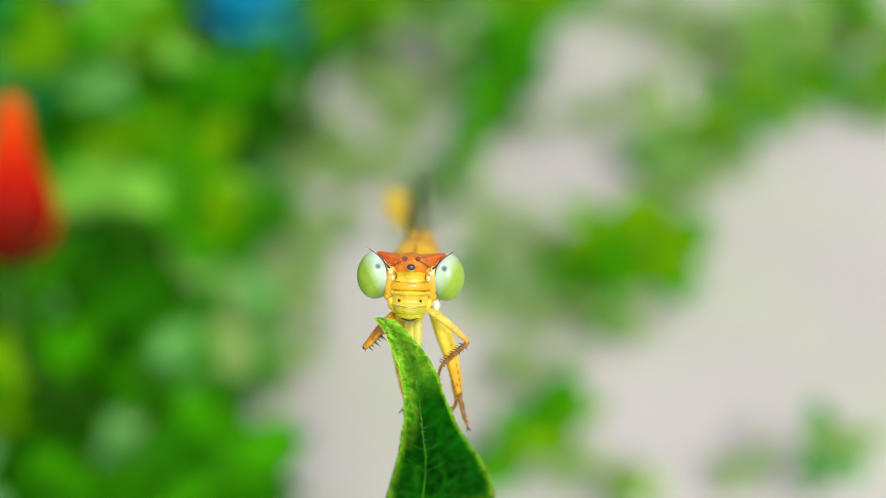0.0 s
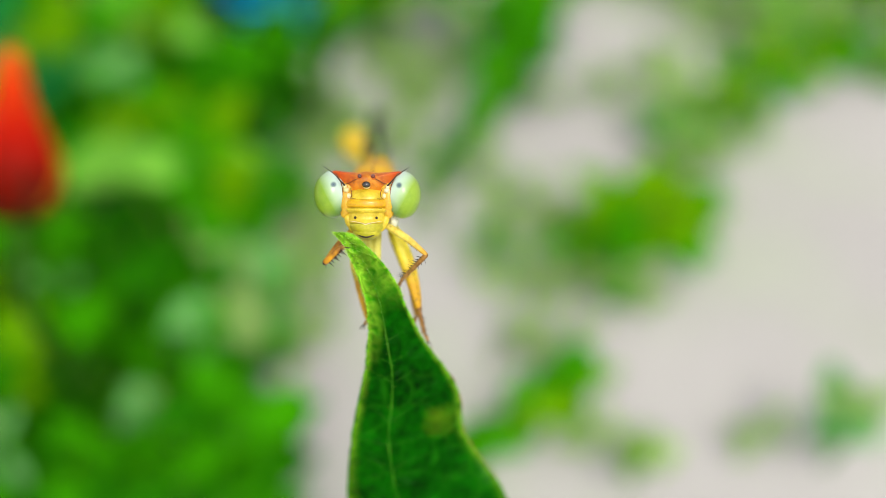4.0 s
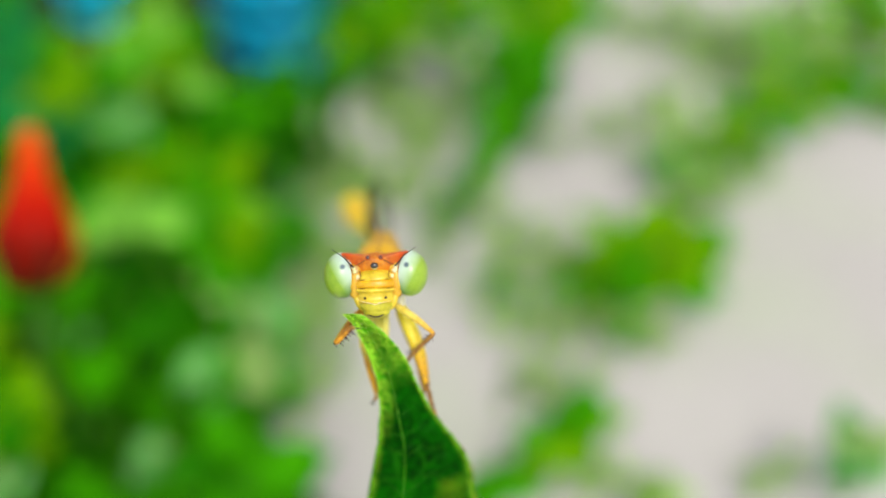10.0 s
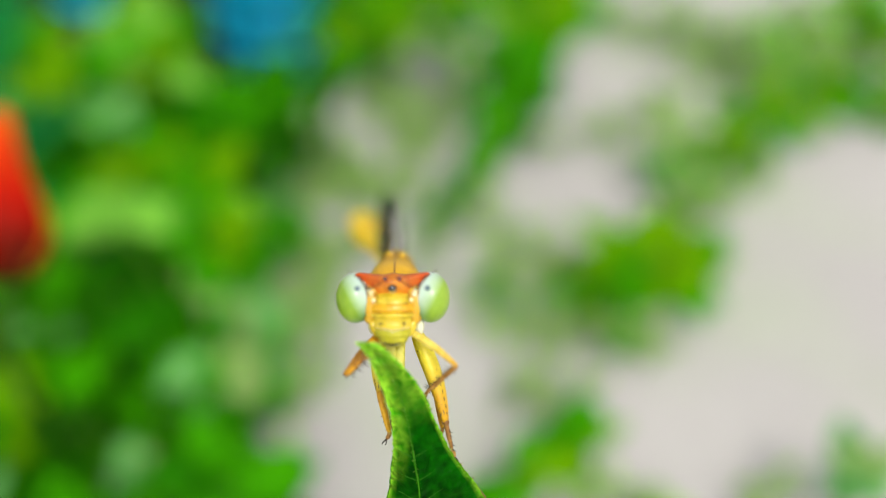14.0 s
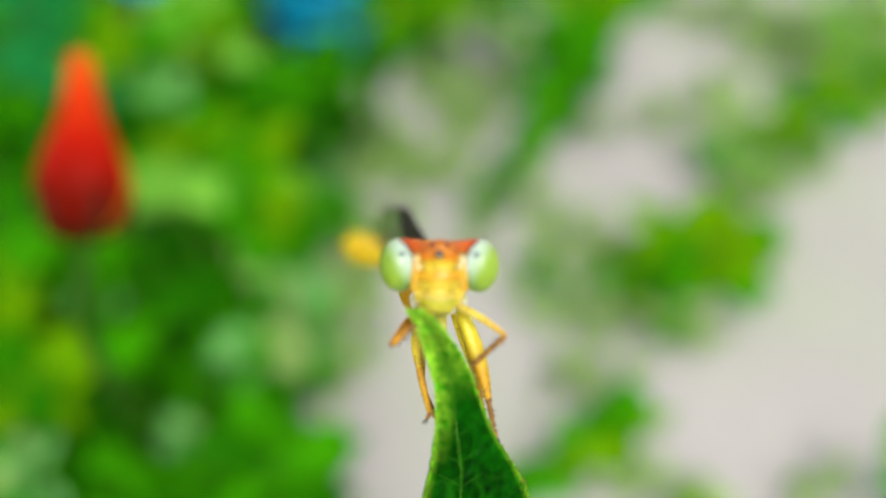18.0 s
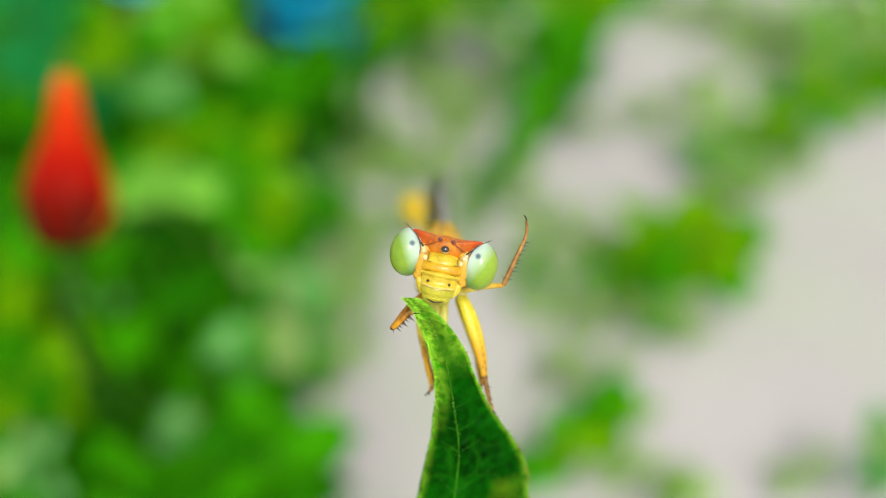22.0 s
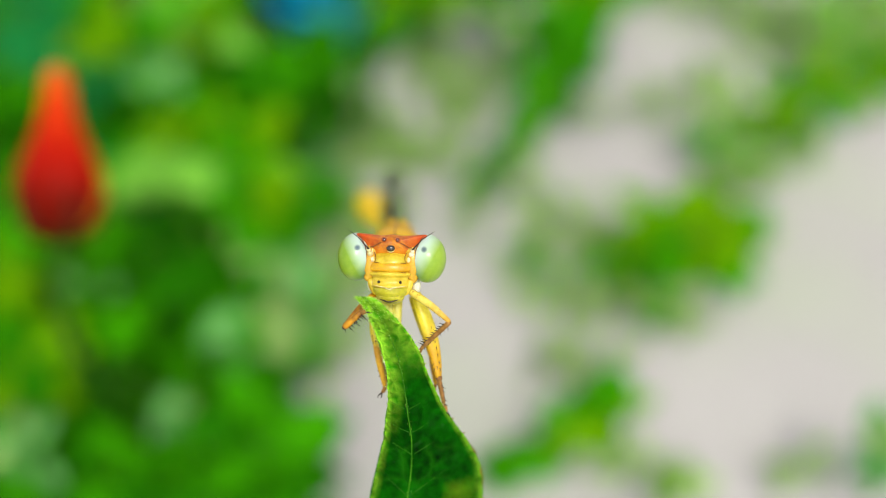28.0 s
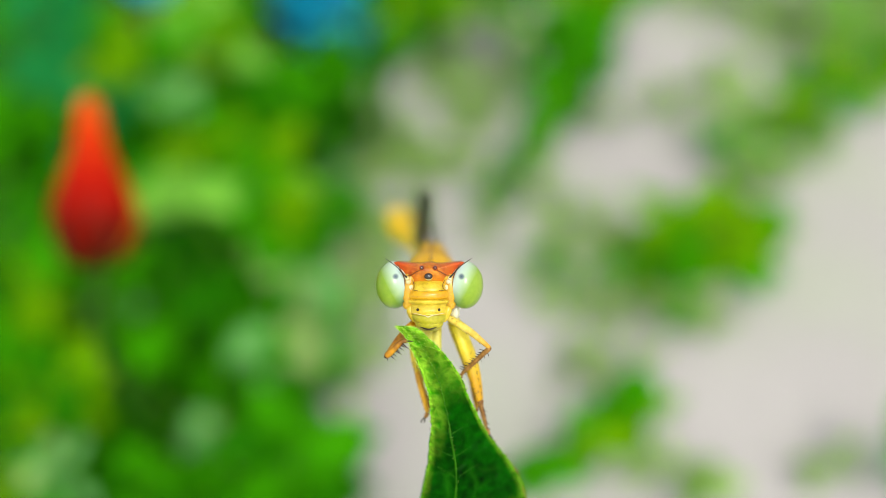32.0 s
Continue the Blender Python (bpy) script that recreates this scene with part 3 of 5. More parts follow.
    for k in range(800):
        i = int(abs(rng.gauss(0, 1)) * 28) + 1
        if i >= n - 2:
            continue
        u = rng.choice((-1, 1)) if i > 22 else rng.choice((-1, 1, rng.uniform(-1, 1)))
        p = on(i, u, 0.01)
        d = Vector((0.10 * u + rng.uniform(-0.04, 0.04), rng.uniform(-0.13, -0.03), rng.uniform(-0.02, 0.09)))
        hairs.append(cone(p, p + d * (rng.uniform(0.4, 0.9) if abs(u) == 1 else rng.uniform(0.35, 0.8)), 0.010 if abs(u) == 1 else 0.011, HAIR_PALE, 4))
    for k in range(150):
        i = rng.randint(6, 110)
        p = on(i, mids[i] + rng.uniform(-0.06, 0.06), 0.01)
        hairs.append(cone(p, p + Vector((rng.uniform(-0.05, 0.05), -0.06, rng.uniform(-0.02, 0.04))), 0.007, HAIR_PALE, 4))
    tagged(part("hairs", join(*hairs), thing, "short pale leaf hairs"), kind="stuff")
    for sgn, mt, lo, hi in ((1, PERCH_TOOTH, 74, 112), (-1, PERCH_VEIN, 60, 120)):
        line = [on(i, sgn, 0.04) + Vector((0.02 * rng.uniform(-1, 1), 0, 0)) for i in range(lo, hi, 2)]
        part("edge_rim", tube(line, [0.012] + [0.03 + 0.015 * rng.random() for _ in line[2:]] + [0.012], mt, 8), thing, "thickened brownish leaf edge" if sgn > 0 else "")
    base = [on(n - 1, 0)]
    base += [base[0] + Vector(v) for v in ((0.3, 0.6, -4), (1.0, 0.8, -9), (2.5, -2, -16))]
    part("petiole", tube(smooth_line(base, 12), [0.5 + 0.02 * q for q in range(12)], STEM_GREEN, 10), thing)
    return thing


perch_leaf = build_perch_leaf()


def build_perch_stem():
    """The stem of the plant that carries the perch leaf, from the ground to the leaf stalk."""
    top = SUBJECT @ (Vector((8.2, 6.6, -59.6)) * MM)
    thing = root("plant_stem", Matrix.Translation((top.x, top.y, -0.003)), "upright green stem carrying the perch leaf", "stem")
    h = (top.z + 0.003) / MM
    part("stalk", tube(smooth_line([(2.0, -1.0, 0), (1.2, -0.6, h * 0.4), (0.5, 0.2, h * 0.75), (0, 0, h)], 16), [1.3 - 0.03 * k for k in range(16)], STEM_GREEN, 12), thing)
    for k in (4, 9):
        part("node", ellipsoid((1.3 - 0.09 * k, -0.55 + 0.06 * k, h * k / 15), (1.35, 1.35, 0.9), STEM_GREEN, 14, 8), thing)


build_perch_stem()

# ---- the damselfly ----
HIP = Vector((0.70, 0.35, -1.25))


def spines(a, b, out, n, length, size=0.032):
    a, b, out = Vector(a), Vector(b), Vector(out)
    d = (b - a).normalized()
    rng = random.Random(n * 7 + int(abs(a.x) * 1000))
    made = []
    for k in range(n):
        p = a.lerp(b, (k + 0.5 + rng.uniform(-0.25, 0.25)) / n) + Vector((rng.uniform(-0.02, 0.02), 0, 0))
        lean = Vector((rng.uniform(-0.15, 0.15), rng.uniform(-0.1, 0.1), rng.uniform(-0.15, 0.15)))
        made.append(cone(p, p + (out.normalized() + d * 0.45 + lean) * length * rng.uniform(0.75, 1.2), size, DARK, 5))
    return made


def build_leg(parent, name, hip, knee, ankle, toe, mats, widths, spine_out, spine_len):
    """A still leg: femur, tibia with bristles, tarsus with claws."""
    leg = new(name)
    leg.parent = parent
    leg.empty_display_size = 0.001
    fm, tm, sm = mats
    hip, knee, ankle, toe = (Vector(v) for v in (hip, knee, ankle, toe))
    w, w2 = widths
    bow = 0.0 if name == "foreleg" else 0.40 * w * math.copysign(1, spine_out[0])
    line = [hip.lerp(knee, s) + Vector((bow * math.sin(math.pi * s), 0, 0)) for s in (0, 0.12, 0.25, 0.4, 0.55, 0.7, 0.85, 0.94, 1)]
    part("femur", tube(line, [w * q for q in (0.66, 0.92, 1.08, 1.13, 1.08, 0.94, 0.74, 0.56, 0.42)], fm, 16, 0.8), leg)
    part("knee", ellipsoid(knee, (w * 0.46, w * 0.46, w * 0.46), DARK if name == "foreleg" else tm, 14, 8), leg)
    part("tibia", tube([knee.lerp(ankle, s) for s in (0, 0.1, 0.5, 0.9, 1)], [w2 * 0.8, w2, w2, w2 * 0.8, w2 * 0.6], tm, 12), leg)
    for s in spines(knee.lerp(ankle, 0.1), ankle, spine_out, 7, spine_len, 0.042):
        part("bristle", s, leg)
    for s in spines(hip.lerp(knee, 0.45), knee, spine_out, 5, spine_len * 0.6):
        part("bristle", s, leg)
    for k, side in ((0.25, -0.50), (0.05, 0.05), (0.18, 0.55)):
        off = Vector((side * w, -0.80 * w, 0))
        for q in range(7):
            at = 0.2 + k + (0.76 - k) * q / 7
            b = hip.lerp(knee, at) + Vector((bow * math.sin(math.pi * at), 0, 0)) + off * (1.0 - 0.35 * at)
            part("bristle", cone(b, b + Vector((side * 0.05, -0.05, -0.15)), 0.022, DARK, 5), leg)
    part("tarsus", tube(smooth_line([ankle, ankle.lerp(toe, 0.5) + Vector((0.03, 0, 0)), toe], 8), [w2 * 0.65] * 6 + [w2 * 0.5, w2 * 0.3], sm, 10), leg)
    d = (toe - ankle).normalized() * 0.16
    for sgn in (-1, 1):
        part("claw", tube(smooth_line([toe, toe + d + Vector((0.07 * sgn, 0, 0)), toe + d * 1.3 + Vector((0.05 * sgn, 0.08, -0.06))], 6), [0.035, 0.03, 0.026, 0.02, 0.014, 0.006], DARK, 6), leg)
    return leg


def build_wing(parent, name, x0, x1, z_off, scale, tilt):
    """A long stalked wing, thin film with dark veins, folded over the back."""
    n, m = 34, 10
    verts, faces = [], []

    def spot(s, v):
        y = 6.2 + s * 15.5 * scale
        chord = 0.35 + 3.0 * scale * max(0.0, math.sin(math.pi * min(1, max(0, (s - 0.10) / 0.9)) ** 0.8)) ** 0.75 * (0.35 + 0.65 * s)
        zc = 1.40 + 0.195 * (y - 6.2) + z_off
        return Vector((x0 + (x1 - x0) * s + tilt * chord * (v - 0.4) + 0.04 * math.sin(v * 6 + s * 20), y + 0.2 * v, zc + chord * (v - 0.22)))
    for side in (0, 0.03):
        for i in range(n):
            for j in range(m):
                verts.append((spot(i / (n - 1), j / (m - 1)) + Vector((side, 0, 0))) * MM)
    step = n * m
    for i in range(n - 1):
        for j in range(m - 1):
            a = i * m + j
            faces.append((a, a + 1, a + m + 1, a + m))
            faces.append((step + a, step + a + m, step + a + m + 1, step + a + 1))
    wing = part(name, (verts, faces, WING), parent, "smoky translucent folded wing")
    for v, r in ((0.0, 0.07), (0.12, 0.045), (0.3, 0.04), (0.5, 0.035), (0.7, 0.03), (1.0, 0.045)):
        part("vein", tube([spot(s / 16, v) for s in range(17)], [r * 0.5] * 17, WING_VEIN, 6), wing)
    part("wing_spot", ellipsoid(spot(0.9, 0.06), (0.06, 0.45, 0.16), DARK, 10, 6), wing, "dark pigment spot")
    return wing


def build_damselfly():
    fly = root("damselfly", SUBJECT, "yellow damselfly with lime green eyes clinging to a leaf tip", "damselfly")
    # head, turning on its neck
    head = part("head", ellipsoid((0, 0.42, 0.0), (1.35, 0.62, 0.74), FACE_ORANGE, 36, 20, 0.9), fly, "broad orange-red and yellow head")
    for sgn in (-1, 1):
        part("compound_eye", ellipsoid((1.37 * sgn, 0.10, 0.0), (0.72, 0.80, 0.93), EYE, 48, 30), head, "lime green eye with a painted pale sky highlight and dark spot")
    brow = [(-1.36, 0.90), (-0.85, 0.88), (-0.35, 0.85), (0, 0.90), (0.35, 0.85), (0.85, 0.88), (1.36, 0.90), (1.12, 0.60), (0.92, 0.30), (0.55, 0.08), (0, 0.02), (-0.55, 0.08), (-0.92, 0.30), (-1.12, 0.60)]
    part("vertex", plate(brow, -0.32, 0.6, 0.30, CROWN), head, "orange-red crown plate")
    for sgn in (-1, 1):
        part("gena", plate([(sgn * 0.60, 0.42), (sgn * 0.98, 0.38), (sgn * 1.05, -0.1), (sgn * 0.98, -0.55), (sgn * 0.78, -0.80), (sgn * 0.56, -0.5)], -0.42, 0.4, 0.12, FACE_CHEEK), head, "orange-yellow cheek")
    part("forehead", mask([(0.22, 0.56, -0.44), (0.10, 0.62, -0.62), (-0.02, 0.62, -0.72), (-0.14, 0.60, -0.77), (-0.21, 0.58, -0.76), (-0.26, 0.54, -0.62)], 0.22, FACE_YELLOW), head)
    part("postclypeus", mask([(-0.16, 0.66, -0.64), (-0.20, 0.72, -0.74), (-0.28, 0.76, -0.79), (-0.38, 0.77, -0.81), (-0.46, 0.75, -0.80), (-0.51, 0.70, -0.75), (-0.55, 0.66, -0.64)], 0.28, FACE_BAND), head, "glossy orange band")
    part("clypeus", mask([(-0.47, 0.62, -0.62), (-0.52, 0.70, -0.80), (-0.58, 0.74, -0.88), (-0.66, 0.72, -0.86), (-0.73, 0.67, -0.78), (-0.86, 0.68, -0.75), (-0.98, 0.69, -0.77), (-1.06, 0.68, -0.82), (-1.12, 0.64, -0.80), (-1.15, 0.58, -0.64)], 0.36, FACE_YELLOW), head, "yellow face shield")
    part("labrum", mask([(-1.05, 0.60, -0.62), (-1.12, 0.64, -0.74), (-1.22, 0.65, -0.75), (-1.36, 0.60, -0.72), (-1.50, 0.48, -0.64), (-1.58, 0.36, -0.55), (-1.63, 0.22, -0.44)], 0.36, FACE_GREEN), head, "greenish yellow upper lip")
    # thin highlight along the shield edge, modelled as a cream line
    part("shield_edge_glint", tube(smooth_line([(-0.62, -0.62, -1.03), (-0.35, -0.80, -1.07), (-0.10, -0.86, -1.12), (0, -0.87, -1.17), (0.10, -0.86, -1.12), (0.35, -0.80, -1.07), (0.62, -0.62, -1.03)], 18), [0.006, 0.010] + [0.014] * 14 + [0.010, 0.006], CREAM, 8), head, "cream edge of the face shield, standing in for a thin highlight")
    for sgn in (-1, 1):
        part("shield_corner", ellipsoid((0.68 * sgn, -0.50, -0.60), (0.10, 0.14, 0.07), FACE_YELLOW, 16, 10), head)
        part("cheek_bulge", ellipsoid((0.86 * sgn, -0.20, -0.74), (0.17, 0.20, 0.20), FACE_CHEEK, 18, 12), head)
        # highlight on each side of the forehead, put in as a cream lobe
        part("face_glint_lobe", ellipsoid((0.68 * sgn, -0.47, -0.06), (0.085, 0.10, 0.11), CREAM, 18, 12), head, "pale lobe beside the forehead, its cream colour standing in for a highlight")
    for sgn in (-1, 1):
        part("lip_dot", ellipsoid((0.41 * sgn, -0.70, -0.90), (0.055, 0.07, 0.055), DARK, 12, 8), head, "small black dot")
        part("mandible", plate([(sgn * 0.62, -0.82), (sgn * 0.86, -0.75), (sgn * 0.84, -1.1), (sgn * 0.62, -1.42), (sgn * 0.5, -1.3)], -0.30, 0.3, 0.1, FACE_YELLOW), head)
        part("antenna_base", ellipsoid((0.78 * sgn, -0.50, 0.16), (0.11, 0.15, 0.10), CREAM, 16, 10), head, "cream antenna socket")
        part("antenna_joint", ellipsoid((0.82 * sgn, -0.60, 0.29), (0.075, 0.10, 0.09), CREAM, 14, 8), head)
        part("antenna", tube(smooth_line([(0.82 * sgn, -0.66, 0.33), (0.98 * sgn, -0.78, 0.50), (1.22 * sgn, -0.82, 0.76), (1.66 * sgn, -0.62, 1.06)], 14), [0.040, 0.038, 0.034] + [0.030 - 0.002 * k for k in range(11)], DARK, 8), head, "thin dark bristle antenna")
        part("ocellus", ellipsoid((0.255 * sgn, -0.62, 0.69), (0.08, 0.08, 0.08), OCELLUS_RED, 16, 10), head, "small dark simple eye")
        part("ocellus_rim", ellipsoid((0.26 * sgn, -0.50, 0.66), (0.15, 0.14, 0.14), FACE_RED, 16, 10), head)
        part("brow_ridge", tube(smooth_line([(0.40 * sgn, -0.50, 0.56), (0.62 * sgn, -0.50, 0.50), (0.86 * sgn, -0.40, 0.36)], 8), [0.01, 0.016, 0.018, 0.02, 0.02, 0.018, 0.014, 0.008], FACE_RED, 8), head)
        part("eye_seam", tube(smooth_line([(1.22 * sgn, -0.42, 0.86), (1.02 * sgn, -0.50, 0.52), (0.93 * sgn, -0.52, 0.22), (0.93 * sgn, -0.50, -0.15), (0.96 * sgn, -0.44, -0.50)], 14), [0.010] + [0.020] * 5 + [0.014] * 7 + [0.006], SEAM, 8), head, "dark seam beside the eye")
        part("brow_seam", tube(smooth_line([(0.33 * sgn, -0.66, 0.60), (0.50 * sgn, -0.63, 0.52), (0.66 * sgn, -0.62, 0.42), (0.80 * sgn, -0.56, 0.40)], 10), [0.008, 0.016, 0.020, 0.020, 0.022, 0.022, 0.022, 0.020, 0.016, 0.008], SEAM, 8), head, "dark groove of the brow")
        part("socket_seam", tube(smooth_line([(0.62 * sgn, -0.60, 0.22), (0.56 * sgn, -0.66, 0.10), (0.55 * sgn, -0.66, -0.04), (0.60 * sgn, -0.62, -0.16)], 8), [0.006, 0.012, 0.015, 0.016, 0.016, 0.014, 0.010, 0.006], SEAM, 8), head)
    for z, w, y in ((-0.175, 0.60, -0.72), (-0.535, 0.64, -0.755)):
        part("face_groove", tube(smooth_line([(-w, y + 0.24, z - 0.01), (-w * 0.8, y + 0.06, z), (0, y - 0.015, z + 0.008), (w * 0.8, y + 0.06, z), (w, y + 0.24, z - 0.01)], 18), [0.004] + [0.011] * 16 + [0.004], SEAM, 6), head, "thin dark groove across the face")
    part("ocellus_rim", ellipsoid((0, -0.59, 0.325), (0.150, 0.10, 0.115), CREAM, 20, 12), head, "pale ring")
    part("ocellus", ellipsoid((0, -0.64, 0.37), (0.165, 0.12, 0.125), OCELLUS, 20, 12), head, "glossy dark middle simple eye")
    part("mouth_seam", tube(smooth_line([(-0.34, -0.62, -1.56), (0, -0.66, -1.655), (0.34, -0.62, -1.56)], 10), [0.008, 0.018, 0.026, 0.03, 0.03, 0.03, 0.03, 0.026, 0.018, 0.008], DARK, 8), head, "dark mouth line")
    rng = random.Random(5)
    hairs = []
    for k in range(150):
        a, zz = rng.uniform(-0.7, 0.7), rng.uniform(-1.5, 0.8)
        yy = -0.62 - 0.22 * (1 - (a / 0.75) ** 2) * (1 - ((zz + 0.35) / 1.3) ** 2)
        hairs.append(cone((a, yy + 0.1, zz), (a + rng.uniform(-0.05, 0.05), yy - rng.uniform(0.02, 0.10), zz + rng.uniform(-0.06, 0.06)), 0.006, HAIR_PALE if zz < 0.1 else LEG_BROWN, 4))
    tagged(part("face_hairs", join(*hairs), head, "fine short hairs on the face"), kind="stuff")
    part("labium", ellipsoid((0, -0.25, -1.45), (0.55, 0.42, 0.32), FACE_GREEN, 24, 14), head)
    # neck and chest
    part("neck", tube([(0, 0.5, -0.1), (0, 1.0, -0.15), (0, 1.6, -0.2)], [0.42, 0.36, 0.45], CREAM, 16), fly)
    part("prothorax", loft([(1.2, 0, -0.35, 0.3, 0.4), (1.4, 0, -0.35, 0.72, 0.8), (1.9, 0, -0.35, 0.85, 0.92), (2.4, 0, -0.3, 0.7, 0.85), (2.6, 0, -0.3, 0.4, 0.5)], THORAX_PALE), fly)
    for sgn in (-1, 1):
        part("collar_lobe", ellipsoid(((0.98 if sgn > 0 else 0.75) * sgn, 0.62 if sgn > 0 else 0.9, -1.06), (0.19, 0.26, 0.32), COLLAR, 18, 12), fly, "pale creamy collar lobe")
    thorax = part("thorax", loft([(2.2, 0, -0.30, 0.45, 0.6), (2.5, 0, -0.25, 0.85, 1.0), (3.2, 0, -0.12, 1.12, 1.34), (4.2, 0, 0.0, 1.14, 1.44), (5.2, 0, 0.12, 1.04, 1.46), (6.2, 0, 0.30, 0.92, 1.36), (7.4, 0, 0.75, 0.80, 1.15), (8.4, -0.03, 1.0, 0.6, 0.72), (8.9, -0.06, 1.1, 0.4, 0.45)], THORAX, 40, 0.82), fly, "ochre orange thorax")
    part("dorsal_seam", tube(smooth_line([(0, 2.5, 0.76), (0, 3.2, 1.23), (0, 4.2, 1.45), (0, 5.2, 1.59), (0, 6.0, 1.65)], 14), [0.035] * 14, LEG_BROWN, 8), thorax, "dark mid line")
    for sgn in (-1, 1):
        part("wing_hinge", ellipsoid((0.28 * sgn, 6.1, 1.66), (0.16, 0.5, 0.16), THORAX_PALE, 12, 8), thorax)
    # abdomen: ten rings
    abdomen = part("abdomen", loft([(8.6, -0.05, 1.1, 0.42, 0.45), (9.0, -0.1, 1.15, 0.45, 0.48)], ABDOMEN), fly, "slender yellow abdomen")
    line = smooth_line([(-0.05, 8.6, 1.05), (-0.6, 12, 1.5), (-1.25, 16, 2.35), (-1.98, 20, 3.25), (-2.75, 24.6, 4.25)], 61)
    for k in range(10):
        a, b = int(k * 6), int(k * 6) + 6
        r = (0.50, 0.46, 0.42, 0.40, 0.42, 0.50, 0.66, 0.88, 0.94, 0.78)[k]
        r2 = (0.46, 0.42, 0.40, 0.42, 0.47, 0.64, 0.86, 0.96, 0.90, 0.56)[k]
        pts = line[a:b + 1]
        part("ring", tube(pts, [r * 0.94] + [r + (r2 - r) * q / 5 for q in range(1, 6)] + [r2 * 0.94], ABDOMEN, 20), abdomen)
    for sgn in (-1, 1):
        part("tail_hook", cone(line[-1], line[-1] + Vector((0.25 * sgn - 0.1, 0.7, 0.1)), 0.14, LEG_BROWN, 8), abdomen)
    # wings
    build_wing(fly, "forewing", -0.60, -1.36, 0.10, 1.0, 0.16)
    build_wing(fly, "forewing", 0.44, -0.20, 0.10, 1.0, -0.16)
    build_wing(fly, "hindwing", -0.27, -0.98, 0.06, 0.94, 0.06)
    build_wing(fly, "hindwing", 0.09, -0.60, 0.06, 0.94, -0.06)
    # coxae under the chest
    for x, z in ((-0.06, -1.7), (0.24, -1.85)):
        part("coxa", tube(smooth_line([(x, 1.6, z + 0.8), (x, 1.15, z), (x * 0.9 + 0.05, 1.1, z - 0.9), (x * 0.6 + 0.1, 1.3, z - 1.9)], 12), [0.26 - 0.012 * k for k in range(12)], LEG_PALE, 14), fly, "pale yellow leg base")
    # still legs
    build_leg(fly, "hind_leg", (0.95, 1.1, -1.35), (1.98, 0.95, -4.65), (2.22, 1.15, -5.7), (2.34, 1.25, -6.0), (LEG_THIGH, LEG_BROWN, LEG_BROWN), (0.30, 0.095), (1, -0.8, 0), 0.20)
    build_leg(fly, "middle_leg", (0.80, 1.7, -1.5), (1.66, 1.8, -3.9), (1.88, 1.6, -5.0), (1.70, 1.2, -5.35), (LEG_THIGH, LEG_ORANGE, LEG_BROWN), (0.22, 0.11), (1, -0.5, 0), 0.16)
    build_leg(fly, "foreleg", (-0.52, 0.7, -1.40), (-1.66, -0.35, -2.70), (-1.04, -0.52, -2.10), (-0.82, -0.60, -2.10), (LEG_AMBER, LEG_AMBER, LEG_BROWN), (0.20, 0.13), (0.55, -0.25, -1), 0.38)
    build_leg(fly, "middle_leg", (-0.45, 1.5, -1.6), (-0.52, 1.25, -3.55), (-0.12, 1.35, -5.1), (-0.24, 1.2, -5.32), (LEG_THIGH, LEG_ORANGE, LEG_BROWN), (0.25, 0.13), (-1, -0.5, 0), 0.16)
    build_leg(fly, "hind_leg", (-0.35, 1.6, -1.6), (-0.34, 1.9, -4.2), (0.25, 1.75, -5.5), (0.3, 1.4, -5.9), (LEG_THIGH, LEG_BROWN, DARK), (0.22, 0.11), (-1, -0.3, 0), 0.13)
    # the foreleg that wipes the eye: two moving parts, each along its own x
    femur = part("foreleg_femur", tube(smooth_line([(-0.1, 0, -0.02), (0.5, 0, 0.03), (1.2, 0, 0.06), (1.8, 0, 0.03), (2.2, 0, 0)], 13), [0.10, 0.13, 0.145, 0.15, 0.15, 0.145, 0.14, 0.13, 0.12, 0.11, 0.10, 0.09, 0.07], LEG_YELLOW, 14), fly, "yellow foreleg thigh, brown at the knee")
    for s in spines((0.9, 0, 0), (2.1, 0, 0), (0, -0.6, -1), 4, 0.13):
        part("bristle", s, femur)
    tibia = part("foreleg_tibia", tube([(x, 0, 0) for x in (0, 0.1, 1.0, 1.7, 1.9)], [0.08, 0.10, 0.095, 0.08, 0.06], LEG_BROWN, 14), fly, "brown bristled foreleg shin")
    for s in spines((0.15, 0, 0), (1.9, 0, 0), (0, -0.3, -1), 10, 0.28, 0.034) + spines((0.15, 0, 0), (1.9, 0, 0), (0, -0.45, 1), 8, 0.20, 0.028):
        part("bristle", s, tibia)
    part("tarsus", tube(smooth_line([(1.88, 0, 0), (2.15, 0, 0.04), (2.4, 0, 0.13), (2.62, 0, 0.26)], 10), [0.07, 0.075, 0.06, 0.07, 0.06, 0.065, 0.055, 0.06, 0.05, 0.03], LEG_BROWN, 10), tibia)
    for sgn in (-1, 1):
        part("claw", tube(smooth_line([(2.61, 0, 0.25), (2.72, 0.06 * sgn, 0.34), (2.74, 0.07 * sgn, 0.44)], 6), [0.03, 0.026, 0.022, 0.018, 0.012, 0.005], DARK, 6), tibia)
    return fly, head, femur, tibia


damselfly, fly_head, fly_femur, fly_tibia = build_damselfly()

# ---- red bud ----


